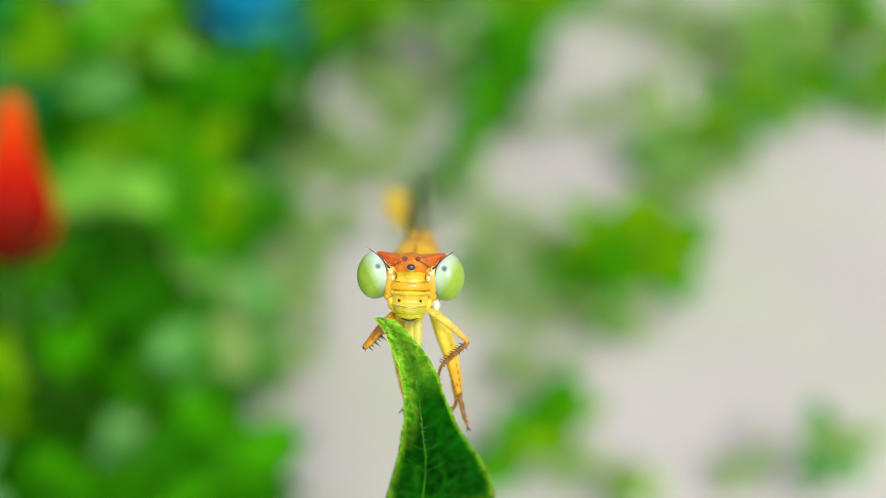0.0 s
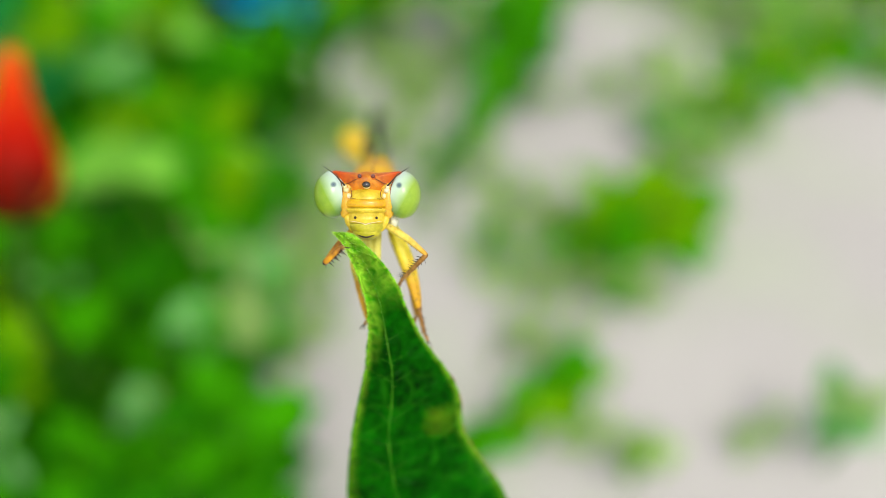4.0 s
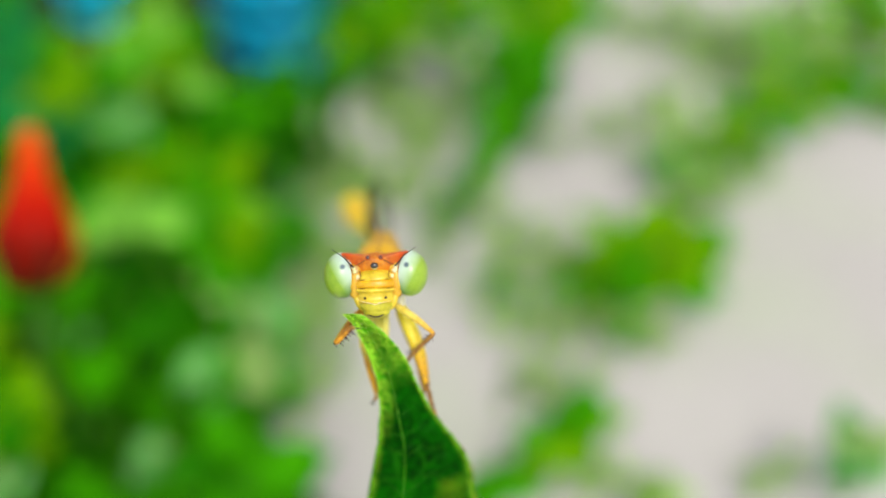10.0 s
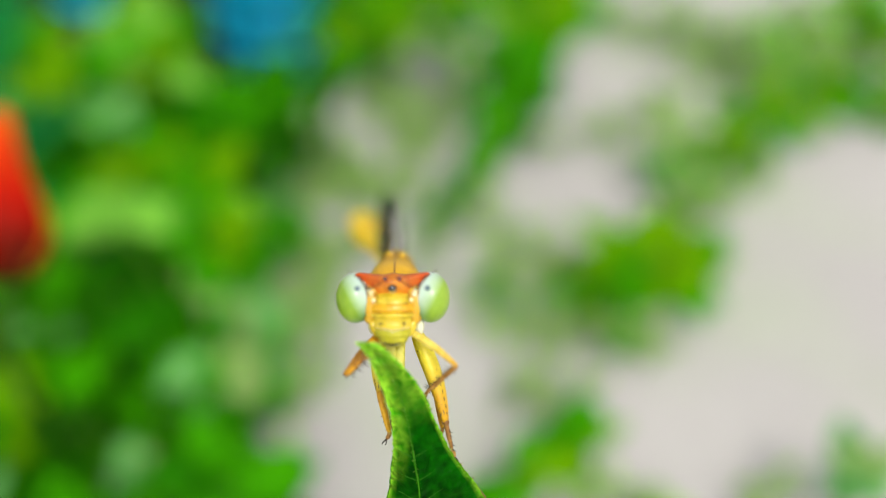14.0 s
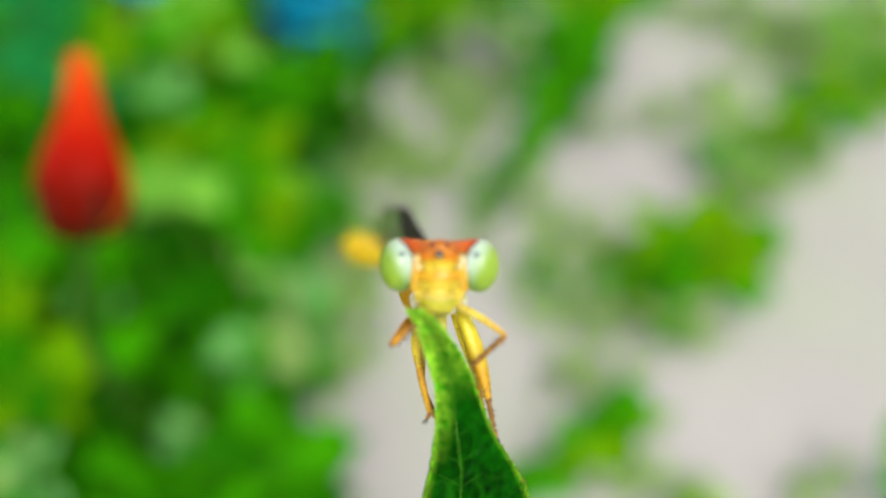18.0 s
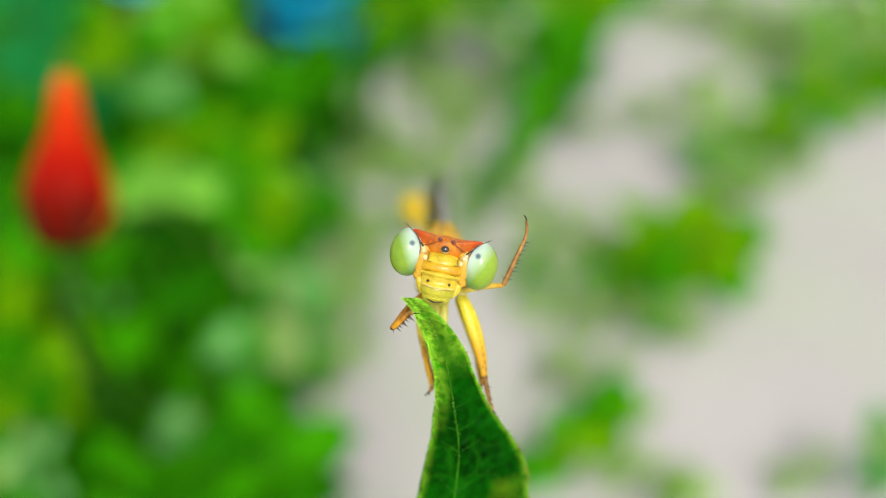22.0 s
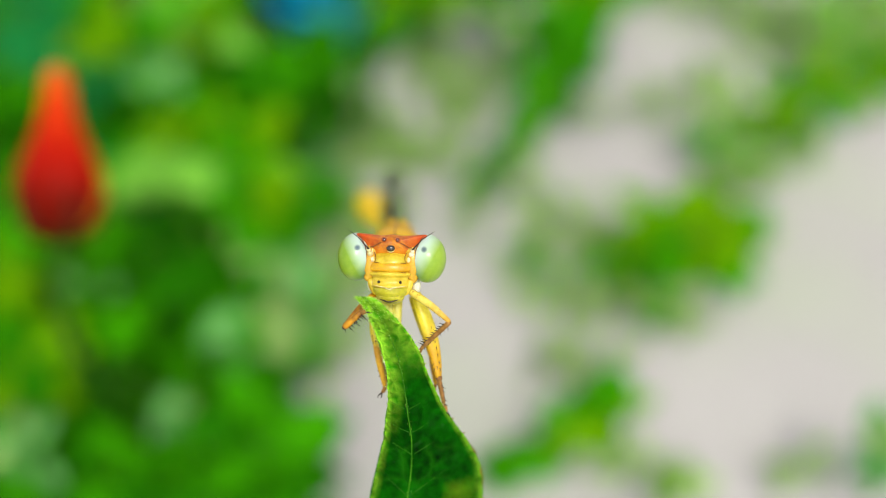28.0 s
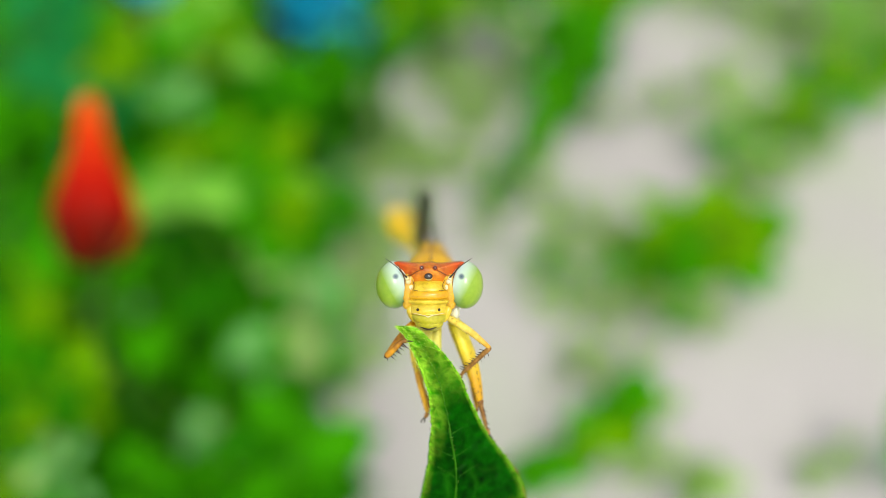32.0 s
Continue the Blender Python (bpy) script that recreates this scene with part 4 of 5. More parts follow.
def build_bud(base, lean):
    turn = Vector((0, 0, 1)).rotation_difference(Vector(lean)).to_matrix().to_4x4()
    thing = root("flower_bud", Matrix.Translation(base) @ turn, "closed orange-red flower bud, darkening to crimson towards its base, on a green stem", "flower bud")
    prof = [(z * 0.87, r * 0.97) for z, r in [(0, 1.0), (0.6, 2.3), (2, 3.3), (4.2, 4.05), (6.5, 3.8), (9, 2.9), (11.5, 2.0), (14, 1.5), (16, 1.25), (17.2, 1.0), (17.9, 0.45)]]
    curve = smooth_line([(r, 0, z) for z, r in prof], 26)
    for k in range(5):
        verts, faces = [], []
        a0, w = k * 2 * math.pi / 5, 2 * math.pi / 5 * 1.25
        for layer in (0, 1):
            for i, c in enumerate(curve):
                twist = 0.9 * i / 25
                for j in range(10):
                    s = j / 9
                    r = c.x * (0.93 + 0.10 * s) - layer * 0.25
                    a = a0 + twist + w * (s - 0.5)
                    verts.append(Vector((max(r, 0.05) * math.cos(a), max(r, 0.05) * math.sin(a), c.z)) * MM)
        st = 26 * 10
        for i in range(25):
            for j in range(9):
                a = i * 10 + j
                faces.append((a, a + 1, a + 11, a + 10))
                faces.append((st + a, st + a + 10, st + a + 11, st + a + 1))
            for j in (0, 9):
                a = i * 10 + j
                faces.append((a, a + 10, st + a + 10, st + a))
        part("petal", (verts, faces, BUD_ORANGE if k == 0 else BUD), thing, "orange right-hand petal" if k == 0 else "")
    for k in range(5):
        a = k * 2 * math.pi / 5 + 0.4
        d = Vector((math.cos(a), math.sin(a), 0))
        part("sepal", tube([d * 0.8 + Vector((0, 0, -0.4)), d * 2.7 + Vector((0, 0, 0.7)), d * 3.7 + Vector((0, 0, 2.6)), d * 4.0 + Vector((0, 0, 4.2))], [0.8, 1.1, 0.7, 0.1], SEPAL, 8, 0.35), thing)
    inv = turn.inverted()
    foot = inv @ (Vector((base[0] - 0.012, base[1] + 0.012, -0.003)) - Vector(base)) / MM
    part("stem", tube(smooth_line([(0, 0, 0.2), (0, 0, -9), foot * 0.6 + Vector((0, 0, -4)), foot], 20), [0.7] * 18 + [0.9, 1.1], STEM_DARK, 12), thing)
    return thing


red_bud = build_bud((-0.0382, 0.0571, 0.0573), (-0.04, 0.69, 0.72))

# ---- blue tub ----


def build_tub(centre, r, h, material, label, tilt):
    thing = root("plastic_tub", pose(*centre, *tilt), label, "tub")
    def ring(rad, z):
        return [(rad * math.cos(2 * math.pi * j / 64), rad * math.sin(2 * math.pi * j / 64), z) for j in range(64)]
    prof = [(0.0, 0.002), (r * 0.80, 0.002), (r * 0.80, 0.0), (r * 0.83, 0.0), (r * 0.97, h * 0.93), (r * 1.06, h * 0.94), (r * 1.07, h * 0.97), (r * 1.05, h), (r * 0.97, h), (r * 0.95, h * 0.95), (r * 0.79, 0.006), (0.0, 0.006)]
    verts, faces = [], []
    for rad, z in prof:
        verts += [Vector(p) for p in ring(max(rad, 1e-4), z)]
    for i in range(len(prof) - 1):
        for j in range(64):
            a, b = i * 64 + j, i * 64 + (j + 1) % 64
            faces.append((a, b, b + 64, a + 64))
    part("wall", (verts, faces, material), thing)
    for k in range(3):
        z = h * (0.25 + 0.2 * k)
        rad = (r * (0.83 + 0.14 * z / h / 0.93)) / MM
        loop = [(rad * math.cos(2 * math.pi * j / 48), rad * math.sin(2 * math.pi * j / 48), z / MM) for j in range(49)]
        part("rib", tube(loop, [1.2] * 49, material, 6, closed=False), thing)
    return thing


build_tub((-0.037, 0.190, -0.003), 0.016, 0.046, BLUE, "blue plastic tub standing among the weeds", (0, 0, 0))
# second tub, added to carry the lit face of the blue plastic by colour
build_tub((-0.084, 0.204, -0.003), 0.011, 0.044, BLUE_LIT, "plastic tub standing among the weeds, bright cyan as a lit blue face", (0, 0, 0))

# ---- plants ----


def blade_mesh(name, material, length, width, curl, notch=0.0, seed=0):
    """A weed leaf with a keel, a drooping tip, wavy edge and thickness, along +y from its stalk."""
    n, m = 11, 6
    verts, faces = [], []
    for side in (0, 1):
        for i in range(n):
            s = i / (n - 1)
            w = width * 0.5 * (math.sin(math.pi * s ** 0.8) ** 0.8 * (1 - notch * abs(math.sin(9 * s))) + 0.03)
            for j in range(m + 1):
                u = j / m * 2 - 1
                z = 0.22 * w * abs(u) - curl * length * s * s + 0.05 * width * noise.noise((u * 2, s * 4, seed)) - side * 0.012 * width
                verts.append((u * w, s * length, z))
    st = n * (m + 1)
    for i in range(n - 1):
        for j in range(m):
            a = i * (m + 1) + j
            faces.append((a, a + 1, a + m + 2, a + m + 1))
            faces.append((st + a, st + a + m + 1, st + a + m + 2, st + a + 1))
        for j in (0, m):
            a = i * (m + 1) + j
            faces.append((a, a + m + 1, st + a + m + 1, st + a))
    return mesh_of(name, verts, faces, material)


BLADES = {}
for key, mt in (("m", LEAF_MID), ("d", LEAF_DARK), ("l", LEAF_LIGHT), ("y", LEAF_YELLOW), ("p", LEAF_DULL), ("t", LEAF_TEAL), ("k", LEAF_SHADE), ("b", LEAF_BLUISH)):
    BLADES[key] = [blade_mesh("leaf", mt, 1.0, w, c, k, i * 3.1) for i, (w, c, k) in enumerate(((0.55, 0.15, 0.0), (0.7, 0.25, 0.08), (0.42, 0.1, 0.05)))]


def leaf_pose(at, along, facing, size):
    y = Vector(along).normalized()
    z = Vector(facing)
    z = (z - y * z.dot(y)).normalized()
    x = y.cross(z)
    m = Matrix((x, y, z)).transposed().to_4x4()
    return Matrix.Translation(Vector(at) - y * size * 0.5) @ m @ Matrix.Scale(size, 4)


def weed(label, centre, spread, turn, kinds, count, size):
    """A low weed or mat of seedlings: a stem from the ground, stalks, and leaves strewn over an oval that faces the slope of the view (mm, degrees)."""
    rng = random.Random(label + str(centre))
    c = Vector(centre) * MM
    foot = Vector((c.x, c.y + 0.1 * c.z, -0.003))
    thing = root("weed_plant", Matrix.Translation(foot), label, "plant", "weeds round the perch")
    right, up, out = Vector((1, 0, 0)), Vector((0, 0.707, 0.707)), Vector((0, -0.707, 0.707))
    ca, sa = math.cos(radians(turn)), math.sin(radians(turn))
    top = c - foot - Vector((0, 0, 0.002))
    girth = min(1.0, size[1] / 12) ** 1.6
    stem = smooth_line([(0, 0, 0), tuple((top * 0.55 + Vector((0.002, 0.0015, 0))) / MM), tuple(top / MM)], 9)
    part("stem", tube(stem, [(1.1 - 0.06 * k) * girth for k in range(9)], STEM_GREEN, 8), thing)
    for k in range(count):
        r, a = math.sqrt(rng.random()) * rng.choice((0.8, 0.9, 1.0, 1.35)), rng.uniform(0, 2 * math.pi)
        du, dv = spread[0] * r * math.cos(a), spread[1] * r * math.sin(a)
        at = c + (right * (du * ca - dv * sa) + up * (du * sa + dv * ca) + out * rng.uniform(-0.35, 0.35) * min(spread[0], spread[1], 9)) * MM
        at.z = max(at.z, 0.0025)
        length = rng.uniform(*size) * MM
        away = right * math.cos(a) + up * math.sin(a)
        along = away + Vector((rng.uniform(-0.7, 0.7), rng.uniform(-0.7, 0.7), rng.uniform(-0.4, 0.6)))
        facing = out + Vector((rng.uniform(-0.45, 0.45), rng.uniform(-0.4, 0.4), rng.uniform(-0.1, 0.6)))
        ob = part("leaf", BLADES[rng.choice(kinds)][rng.randrange(3)], thing)
        ob.matrix_basis = leaf_pose(at - foot, along, facing, length)
        base = (at - foot - along.normalized() * length * 0.5) / MM
        near = min(stem, key=lambda p: (p - base).length)
        bend = (near + base) / 2 + Vector((0, 0, 1.0))
        part("stalk", tube(smooth_line([near, bend, base], 5), [0.34 * girth] * 4 + [0.25 * girth], STEM_GREEN, 5), thing)
    return thing


weed("dense leafy weed of the planting bed", (-115.2, 176.1, 12.0), (14.7, 17.3), 0, "tmm", 67, (8.0, 12.0))
weed("dense leafy weed of the planting bed", (-89.5, 155.4, 12.0), (13.6, 9.9), 0, "tmm", 36, (8.0, 12.0))
weed("dense leafy weed of the planting bed", (-67.1, 159.7, 12.0), (12.6, 10.1), 0, "mym", 33, (8.0, 12.0))
weed("dense leafy weed of the planting bed", (-94.6, 125.2, 12.0), (12.0, 15.3), 0, "dm", 49, (8.0, 12.0))
weed("dense leafy weed of the planting bed", (-78.8, 130.3, 12.0), (12.3, 13.4), 0, "dmt", 44, (8.0, 12.0))
weed("dense leafy weed of the planting bed", (-59.5, 133.9, 12.0), (12.5, 12.5), 0, "mmd", 41, (8.0, 12.0))
weed("dense leafy weed of the planting bed", (-41.1, 139.4, 12.0), (12.8, 12.8), 0, "ddm", 43, (8.0, 12.0))
weed("dense leafy weed of the planting bed", (-80.2, 89.7, 12.0), (10.2, 13.0), 0, "md", 58, (6.5, 9.0))
weed("dense leafy weed of the planting bed", (-67.1, 92.2, 12.0), (10.3, 12.2), 0, "dmm", 56, (6.5, 9.0))
weed("dense leafy weed of the planting bed", (-52.4, 97.2, 12.0), (10.6, 12.5), 0, "dmm", 58, (6.5, 9.0))
weed("dense leafy weed of the planting bed", (-38.0, 102.5, 12.0), (10.9, 12.9), 0, "dm", 61, (6.5, 9.0))
weed("dense leafy weed of the planting bed", (-69.6, 63.7, 12.0), (8.9, 10.5), 0, "dym", 41, (6.5, 9.0))
weed("dense leafy weed of the planting bed", (-58.5, 66.4, 12.0), (9.0, 9.8), 0, "dmm", 39, (6.5, 9.0))
weed("dense leafy weed of the planting bed", (-46.4, 70.2, 12.0), (9.2, 10.9), 0, "dmd", 44, (6.5, 9.0))
weed("dense leafy weed of the planting bed", (-33.7, 74.2, 12.0), (9.4, 11.1), 0, "dmm", 46, (6.5, 9.0))
weed("dense leafy weed of the planting bed", (-26.8, 82.8, 12.0), (4.5, 9.0), 0, "pmb", 11, (8.0, 12.0))
weed("dense leafy weed of the planting bed", (-41.6, 55.1, 12.0), (10.0, 5.4), 0, "ddm", 23, (6.5, 9.0))
weed("dense leafy weed of the planting bed", (-26.7, 57.5, 12.0), (8.5, 7.0), 0, "md", 16, (8.0, 12.0))
weed("dense leafy weed of the planting bed", (-54.6, 52.6, 12.0), (8.3, 5.3), 0, "mdd", 19, (6.5, 9.0))
weed("dense leafy weed of the planting bed", (-39.3, 48.8, 12.0), (9.6, 4.4), 0, "mdd", 19, (6.5, 9.0))
weed("dense leafy weed of the planting bed", (-23.8, 48.8, 12.0), (8.1, 4.4), 0, "md", 9, (8.0, 12.0))
weed("dense leafy weed of the planting bed", (-37.8, 148.1, 12.0), (13.2, 4.6), 0, "dm", 16, (8.0, 12.0))
weed("dense leafy weed of the planting bed", (-12.9, 183.7, 12.0), (11.0, 8.2), 0, "dm", 24, (8.0, 12.0))
weed("dense leafy weed of the planting bed", (-3.7, 218.9, 12.0), (23.0, 7.7), 0, "my", 47, (8.0, 12.0))
weed("dense leafy weed of the planting bed", (30.1, 218.9, 12.0), (16.9, 7.7), 0, "my", 34, (8.0, 12.0))
weed("dense leafy weed of the planting bed", (-113.8, 209.4, 12.0), (8.9, 8.9), 0, "tm", 21, (8.0, 12.0))
weed("dense leafy weed of the planting bed", (-73.7, 200.3, 12.0), (8.7, 10.1), 0, "my", 23, (8.0, 12.0))
weed("dense leafy weed of the planting bed", (-95.7, 173.6, 12.0), (11.9, 6.6), 0, "tm", 21, (8.0, 12.0))
weed("dense leafy weed of the planting bed", (-61.6, 181.1, 12.0), (6.8, 9.5), 0, "my", 17, (8.0, 12.0))
weed("weed shoot with blue-green leaves in the bed", (-82.7, 138.8, 31.2), (7.5, 11.8), 0, "tt", 18, (8.0, 12.0))
weed("weed with soft olive green leaves before a tub", (-51.3, 135.1, 36.0), (6.2, 9.3), 15, "yml", 22, (7.0, 10.0))
weed("upright yellow-green shoot among the weeds", (-61.5, 122.5, 36.0), (4.1, 6.4), -15, "yyl", 12, (6.0, 9.0))
weed("weed with pale bluish leaf undersides", (-51.5, 115.3, 33.6), (4.7, 4.3), 0, "bbm", 16, (4.0, 6.0))
weed("yellow-green shoot among the weeds", (-47.7, 107.1, 31.2), (6.0, 2.4), 0, "ym", 6, (6.0, 9.0))
weed("mid green weed with narrow leaves", (-38.6, 107.1, 28.8), (7.4, 4.7), 0, "my", 11, (7.0, 10.0))
# leaf key k darkens weeds by colour where the bed lies in shade
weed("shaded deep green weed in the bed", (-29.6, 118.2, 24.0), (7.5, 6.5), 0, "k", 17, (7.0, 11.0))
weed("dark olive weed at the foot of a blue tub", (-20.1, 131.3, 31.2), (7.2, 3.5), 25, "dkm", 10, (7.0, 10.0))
weed("low dark weed before a blue tub", (-34.7, 120.2, 31.2), (5.9, 2.6), 10, "md", 6, (7.0, 9.0))
weed("weed with one long pale horizontal leaf", (-43.7, 90.5, 36.0), (5.1, 2.9), 0, "ll", 4, (8.0, 12.0))
weed("weed with bright spreading leaves", (-33.1, 92.5, 33.6), (8.4, 3.2), -4, "ymml", 9, (7.0, 11.0))
weed("dark green weed of the bed", (-29.7, 90.1, 26.4), (7.8, 3.9), 0, "dm", 6, (8.0, 11.0))
weed("hazy grey-green seedlings in the bed", (-57.3, 83.5, 16.8), (3.5, 7.0), -20, "bmm", 6, (3.5, 5.0))
weed("bright green weed at the edge of the bed", (-65.5, 83.0, 24.0), (3.8, 5.5), 0, "ym", 4, (8.0, 11.0))
weed("olive yellow weed at the front of the bed", (-56.0, 64.2, 24.0), (5.3, 6.8), 0, "ydm", 9, (8.0, 11.0))
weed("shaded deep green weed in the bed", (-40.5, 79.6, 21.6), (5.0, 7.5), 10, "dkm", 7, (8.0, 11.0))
weed("grey-green seedlings at the front of the bed", (-39.6, 62.6, 16.8), (3.5, 6.2), -10, "bpm", 6, (3.5, 5.0))
weed("pale grey-green weed at the front of the bed", (-56.4, 54.5, 19.2), (5.1, 3.3), 0, "pb", 8, (4.0, 6.0))
weed("weed with bluish green leaves in the bed", (-29.1, 69.3, 19.2), (4.8, 5.2), 0, "bmdd", 15, (4.0, 6.0))
weed("mid green weed at the rim of the bed", (-27.6, 84.9, 19.2), (7.0, 7.4), 0, "mmpb", 16, (7.0, 10.0))
weed("bright green weed at the rim of the bed", (-21.6, 55.4, 24.0), (7.1, 5.3), 0, "mmmd", 16, (7.0, 10.0))
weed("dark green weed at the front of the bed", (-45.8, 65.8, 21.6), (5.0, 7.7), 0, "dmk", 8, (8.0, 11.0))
weed("mat of tiny pale green seedlings on concrete", (-23.3, 120.3, 3.0), (4.5, 12.3), 0, "p", 34, (3.2, 5.0))
weed("mat of tiny pale green seedlings on concrete", (-21.1, 141.2, 3.0), (6.1, 9.7), 0, "p", 36, (3.2, 5.0))
weed("mat of tiny pale green seedlings on concrete", (-21.1, 83.8, 3.0), (4.2, 9.4), 0, "p", 20, (3.2, 5.0))
weed("mat of tiny pale green seedlings on concrete", (-23.4, 95.9, 3.0), (4.5, 7.0), 0, "p", 14, (3.2, 5.0))
weed("mat of tiny pale green seedlings on concrete", (-11.2, 166.1, 3.0), (8.0, 8.0), 0, "p", 27, (3.2, 5.0))
weed("mat of tiny pale green seedlings on concrete", (-14.7, 135.6, 3.0), (8.3, 8.3), 0, "p", 29, (3.2, 5.0))
weed("mat of tiny pale green seedlings on concrete", (-1.8, 153.0, 3.0), (7.6, 8.9), 0, "p", 36, (3.2, 5.0))
weed("mat of tiny pale green seedlings on concrete", (6.1, 166.1, 3.0), (8.0, 6.6), 0, "p", 24, (3.2, 5.0))
weed("mat of tiny pale green seedlings on concrete", (-5.2, 135.6, 3.0), (5.9, 5.9), 0, "p", 20, (3.2, 5.0))
weed("mat of tiny pale green seedlings on concrete", (-18.5, 102.6, 3.0), (4.6, 9.3), 0, "p", 22, (3.2, 5.0))
weed("mat of tiny pale green seedlings on concrete", (-14.1, 115.6, 3.0), (6.0, 8.7), 0, "p", 21, (3.2, 5.0))
weed("mat of tiny pale green seedlings on concrete", (7.8, 133.8, 3.0), (5.9, 4.7), 0, "p", 8, (3.2, 5.0))
weed("mat of tiny pale green seedlings on concrete", (1.8, 123.5, 3.0), (4.5, 4.5), 0, "p", 6, (3.2, 5.0))
weed("mat of tiny pale green seedlings on concrete", (-15.9, 89.7, 3.0), (3.4, 4.9), 0, "p", 4, (3.2, 5.0))
weed("mat of tiny pale green seedlings on concrete", (0.7, 114.1, 3.0), (4.3, 4.3), 0, "p", 4, (3.2, 5.0))
weed("mat of tiny pale green seedlings on concrete", (23.3, 112.6, 3.0), (6.5, 9.7), 0, "p", 32, (3.2, 5.0))
weed("mat of tiny pale green seedlings on concrete", (16.5, 123.5, 3.0), (5.6, 4.5), 0, "p", 9, (3.2, 5.0))
weed("mat of tiny pale green seedlings on concrete", (19.6, 95.9, 3.0), (7.5, 5.5), 0, "p", 17, (3.2, 5.0))
weed("mat of tiny pale green seedlings on concrete", (56.4, 115.6, 3.0), (4.4, 6.6), 0, "p", 6, (3.2, 5.0))
weed("mat of tiny pale green seedlings on concrete", (37.1, 93.4, 3.0), (5.9, 3.0), 0, "p", 8, (3.2, 5.0))
weed("mat of tiny pale green seedlings on concrete", (17.6, 85.0, 3.0), (5.7, 7.6), 0, "p", 18, (3.2, 5.0))
weed("mat of tiny pale green seedlings on concrete", (26.0, 83.8, 3.0), (5.7, 3.8), 0, "p", 6, (3.2, 5.0))
weed("mat of tiny pale green seedlings on concrete", (47.3, 201.9, 3.0), (9.0, 9.0), 0, "p", 27, (3.2, 5.0))
weed("mat of tiny pale green seedlings on concrete", (65.6, 196.2, 3.0), (11.8, 10.3), 0, "p", 65, (3.2, 5.0))
weed("mat of tiny pale green seedlings on concrete", (74.1, 182.9, 3.0), (11.3, 9.9), 0, "p", 59, (3.2, 5.0))
weed("mat of tiny pale green seedlings on concrete", (94.4, 199.1, 3.0), (13.4, 8.9), 0, "p", 60, (3.2, 5.0))
weed("mat of tiny pale green seedlings on concrete", (58.0, 132.0, 3.0), (7.0, 5.8), 0, "p", 21, (3.2, 5.0))
weed("mat of tiny pale green seedlings on concrete", (40.1, 153.0, 3.0), (6.3, 6.3), 0, "p", 12, (3.2, 5.0))
weed("mat of tiny pale green seedlings on concrete", (54.0, 159.4, 3.0), (7.8, 6.5), 0, "p", 23, (3.2, 5.0))
weed("mat of tiny pale green seedlings on concrete", (27.0, 149.0, 3.0), (5.0, 5.0), 0, "p", 6, (3.2, 5.0))
weed("mat of tiny pale green seedlings on concrete", (26.3, 66.1, 3.0), (6.0, 3.4), 0, "p", 9, (3.2, 5.0))
weed("mat of tiny pale green seedlings on concrete", (36.9, 63.3, 3.0), (7.6, 3.4), 0, "p", 4, (3.2, 5.0))
weed("mat of tiny pale green seedlings on concrete", (51.0, 65.1, 3.0), (7.7, 3.8), 0, "p", 8, (3.2, 5.0))
weed("mat of tiny pale green seedlings on concrete", (68.7, 151.0, 3.0), (7.5, 7.5), 0, "p", 16, (3.2, 5.0))
weed("mat of tiny pale green seedlings on concrete", (8.8, 99.9, 3.0), (4.1, 6.1), 0, "p", 4, (3.2, 5.0))
weed("sparse mid green weed at the rim of the bed", (-26.7, 115.6, 12.0), (4.7, 9.4), 10, "mdb", 19, (5.0, 7.0))
weed("sparse green weed beside the bed", (-22.3, 146.0, 8.4), (3.6, 7.3), 0, "mp", 8, (5.0, 7.0))
weed("hazy green weed at the rim of the bed", (-26.6, 73.6, 24.0), (5.6, 5.6), 0, "mbp", 12, (5.0, 7.0))
weed("olive green weed beside a blue tub", (-9.5, 172.7, 19.2), (16.7, 6.7), 0, "dym", 58, (7.0, 10.0))
weed("bright yellow-green weed on concrete", (12.7, 178.1, 16.8), (11.2, 7.9), 0, "yml", 31, (7.0, 10.0))
weed("bright green weed on concrete", (28.5, 178.1, 16.8), (7.9, 9.2), 0, "yym", 36, (7.0, 10.0))
weed("dark green weed over pale concrete", (19.3, 152.6, 16.8), (7.9, 8.9), 0, "mmd", 39, (7.0, 10.0))
weed("dark green shoot over pale concrete", (5.7, 161.3, 16.8), (7.5, 4.2), -25, "mdp", 12, (6.0, 8.0))
weed("green weed shoot on concrete", (11.6, 136.6, 12.0), (3.7, 6.9), -25, "mmy", 21, (5.0, 7.0))
weed("dull green weed shoot on concrete", (5.6, 124.3, 8.4), (6.6, 3.3), 40, "pdm", 14, (4.0, 6.0))
weed("small dull green weed on concrete", (14.5, 105.7, 7.2), (4.3, 6.8), 0, "pmp", 13, (5.0, 7.0))
weed("bushy bright green weed on concrete", (40.7, 105.3, 12.0), (11.0, 6.6), -4, "yym", 29, (8.0, 11.0))
weed("dark green weed on concrete", (29.8, 98.1, 9.6), (5.5, 5.5), 0, "dmy", 14, (7.0, 9.0))
weed("low olive weed on concrete", (33.6, 93.7, 7.2), (5.3, 3.5), 0, "dpm", 8, (5.0, 7.0))
weed("small yellow-green weed on concrete", (57.6, 128.7, 6.0), (5.7, 4.6), 0, "pl", 10, (5.0, 7.0))
weed("spreading mid green weed on concrete", (67.0, 144.2, 12.0), (12.4, 7.3), 20, "yym", 35, (7.0, 10.0))
weed("grey-green weed on concrete", (51.0, 138.7, 9.6), (5.6, 6.4), 0, "pmp", 18, (5.0, 7.0))
weed("dark green weed at the edge of the concrete", (87.3, 155.4, 12.0), (11.1, 4.2), 0, "my", 18, (7.0, 9.0))
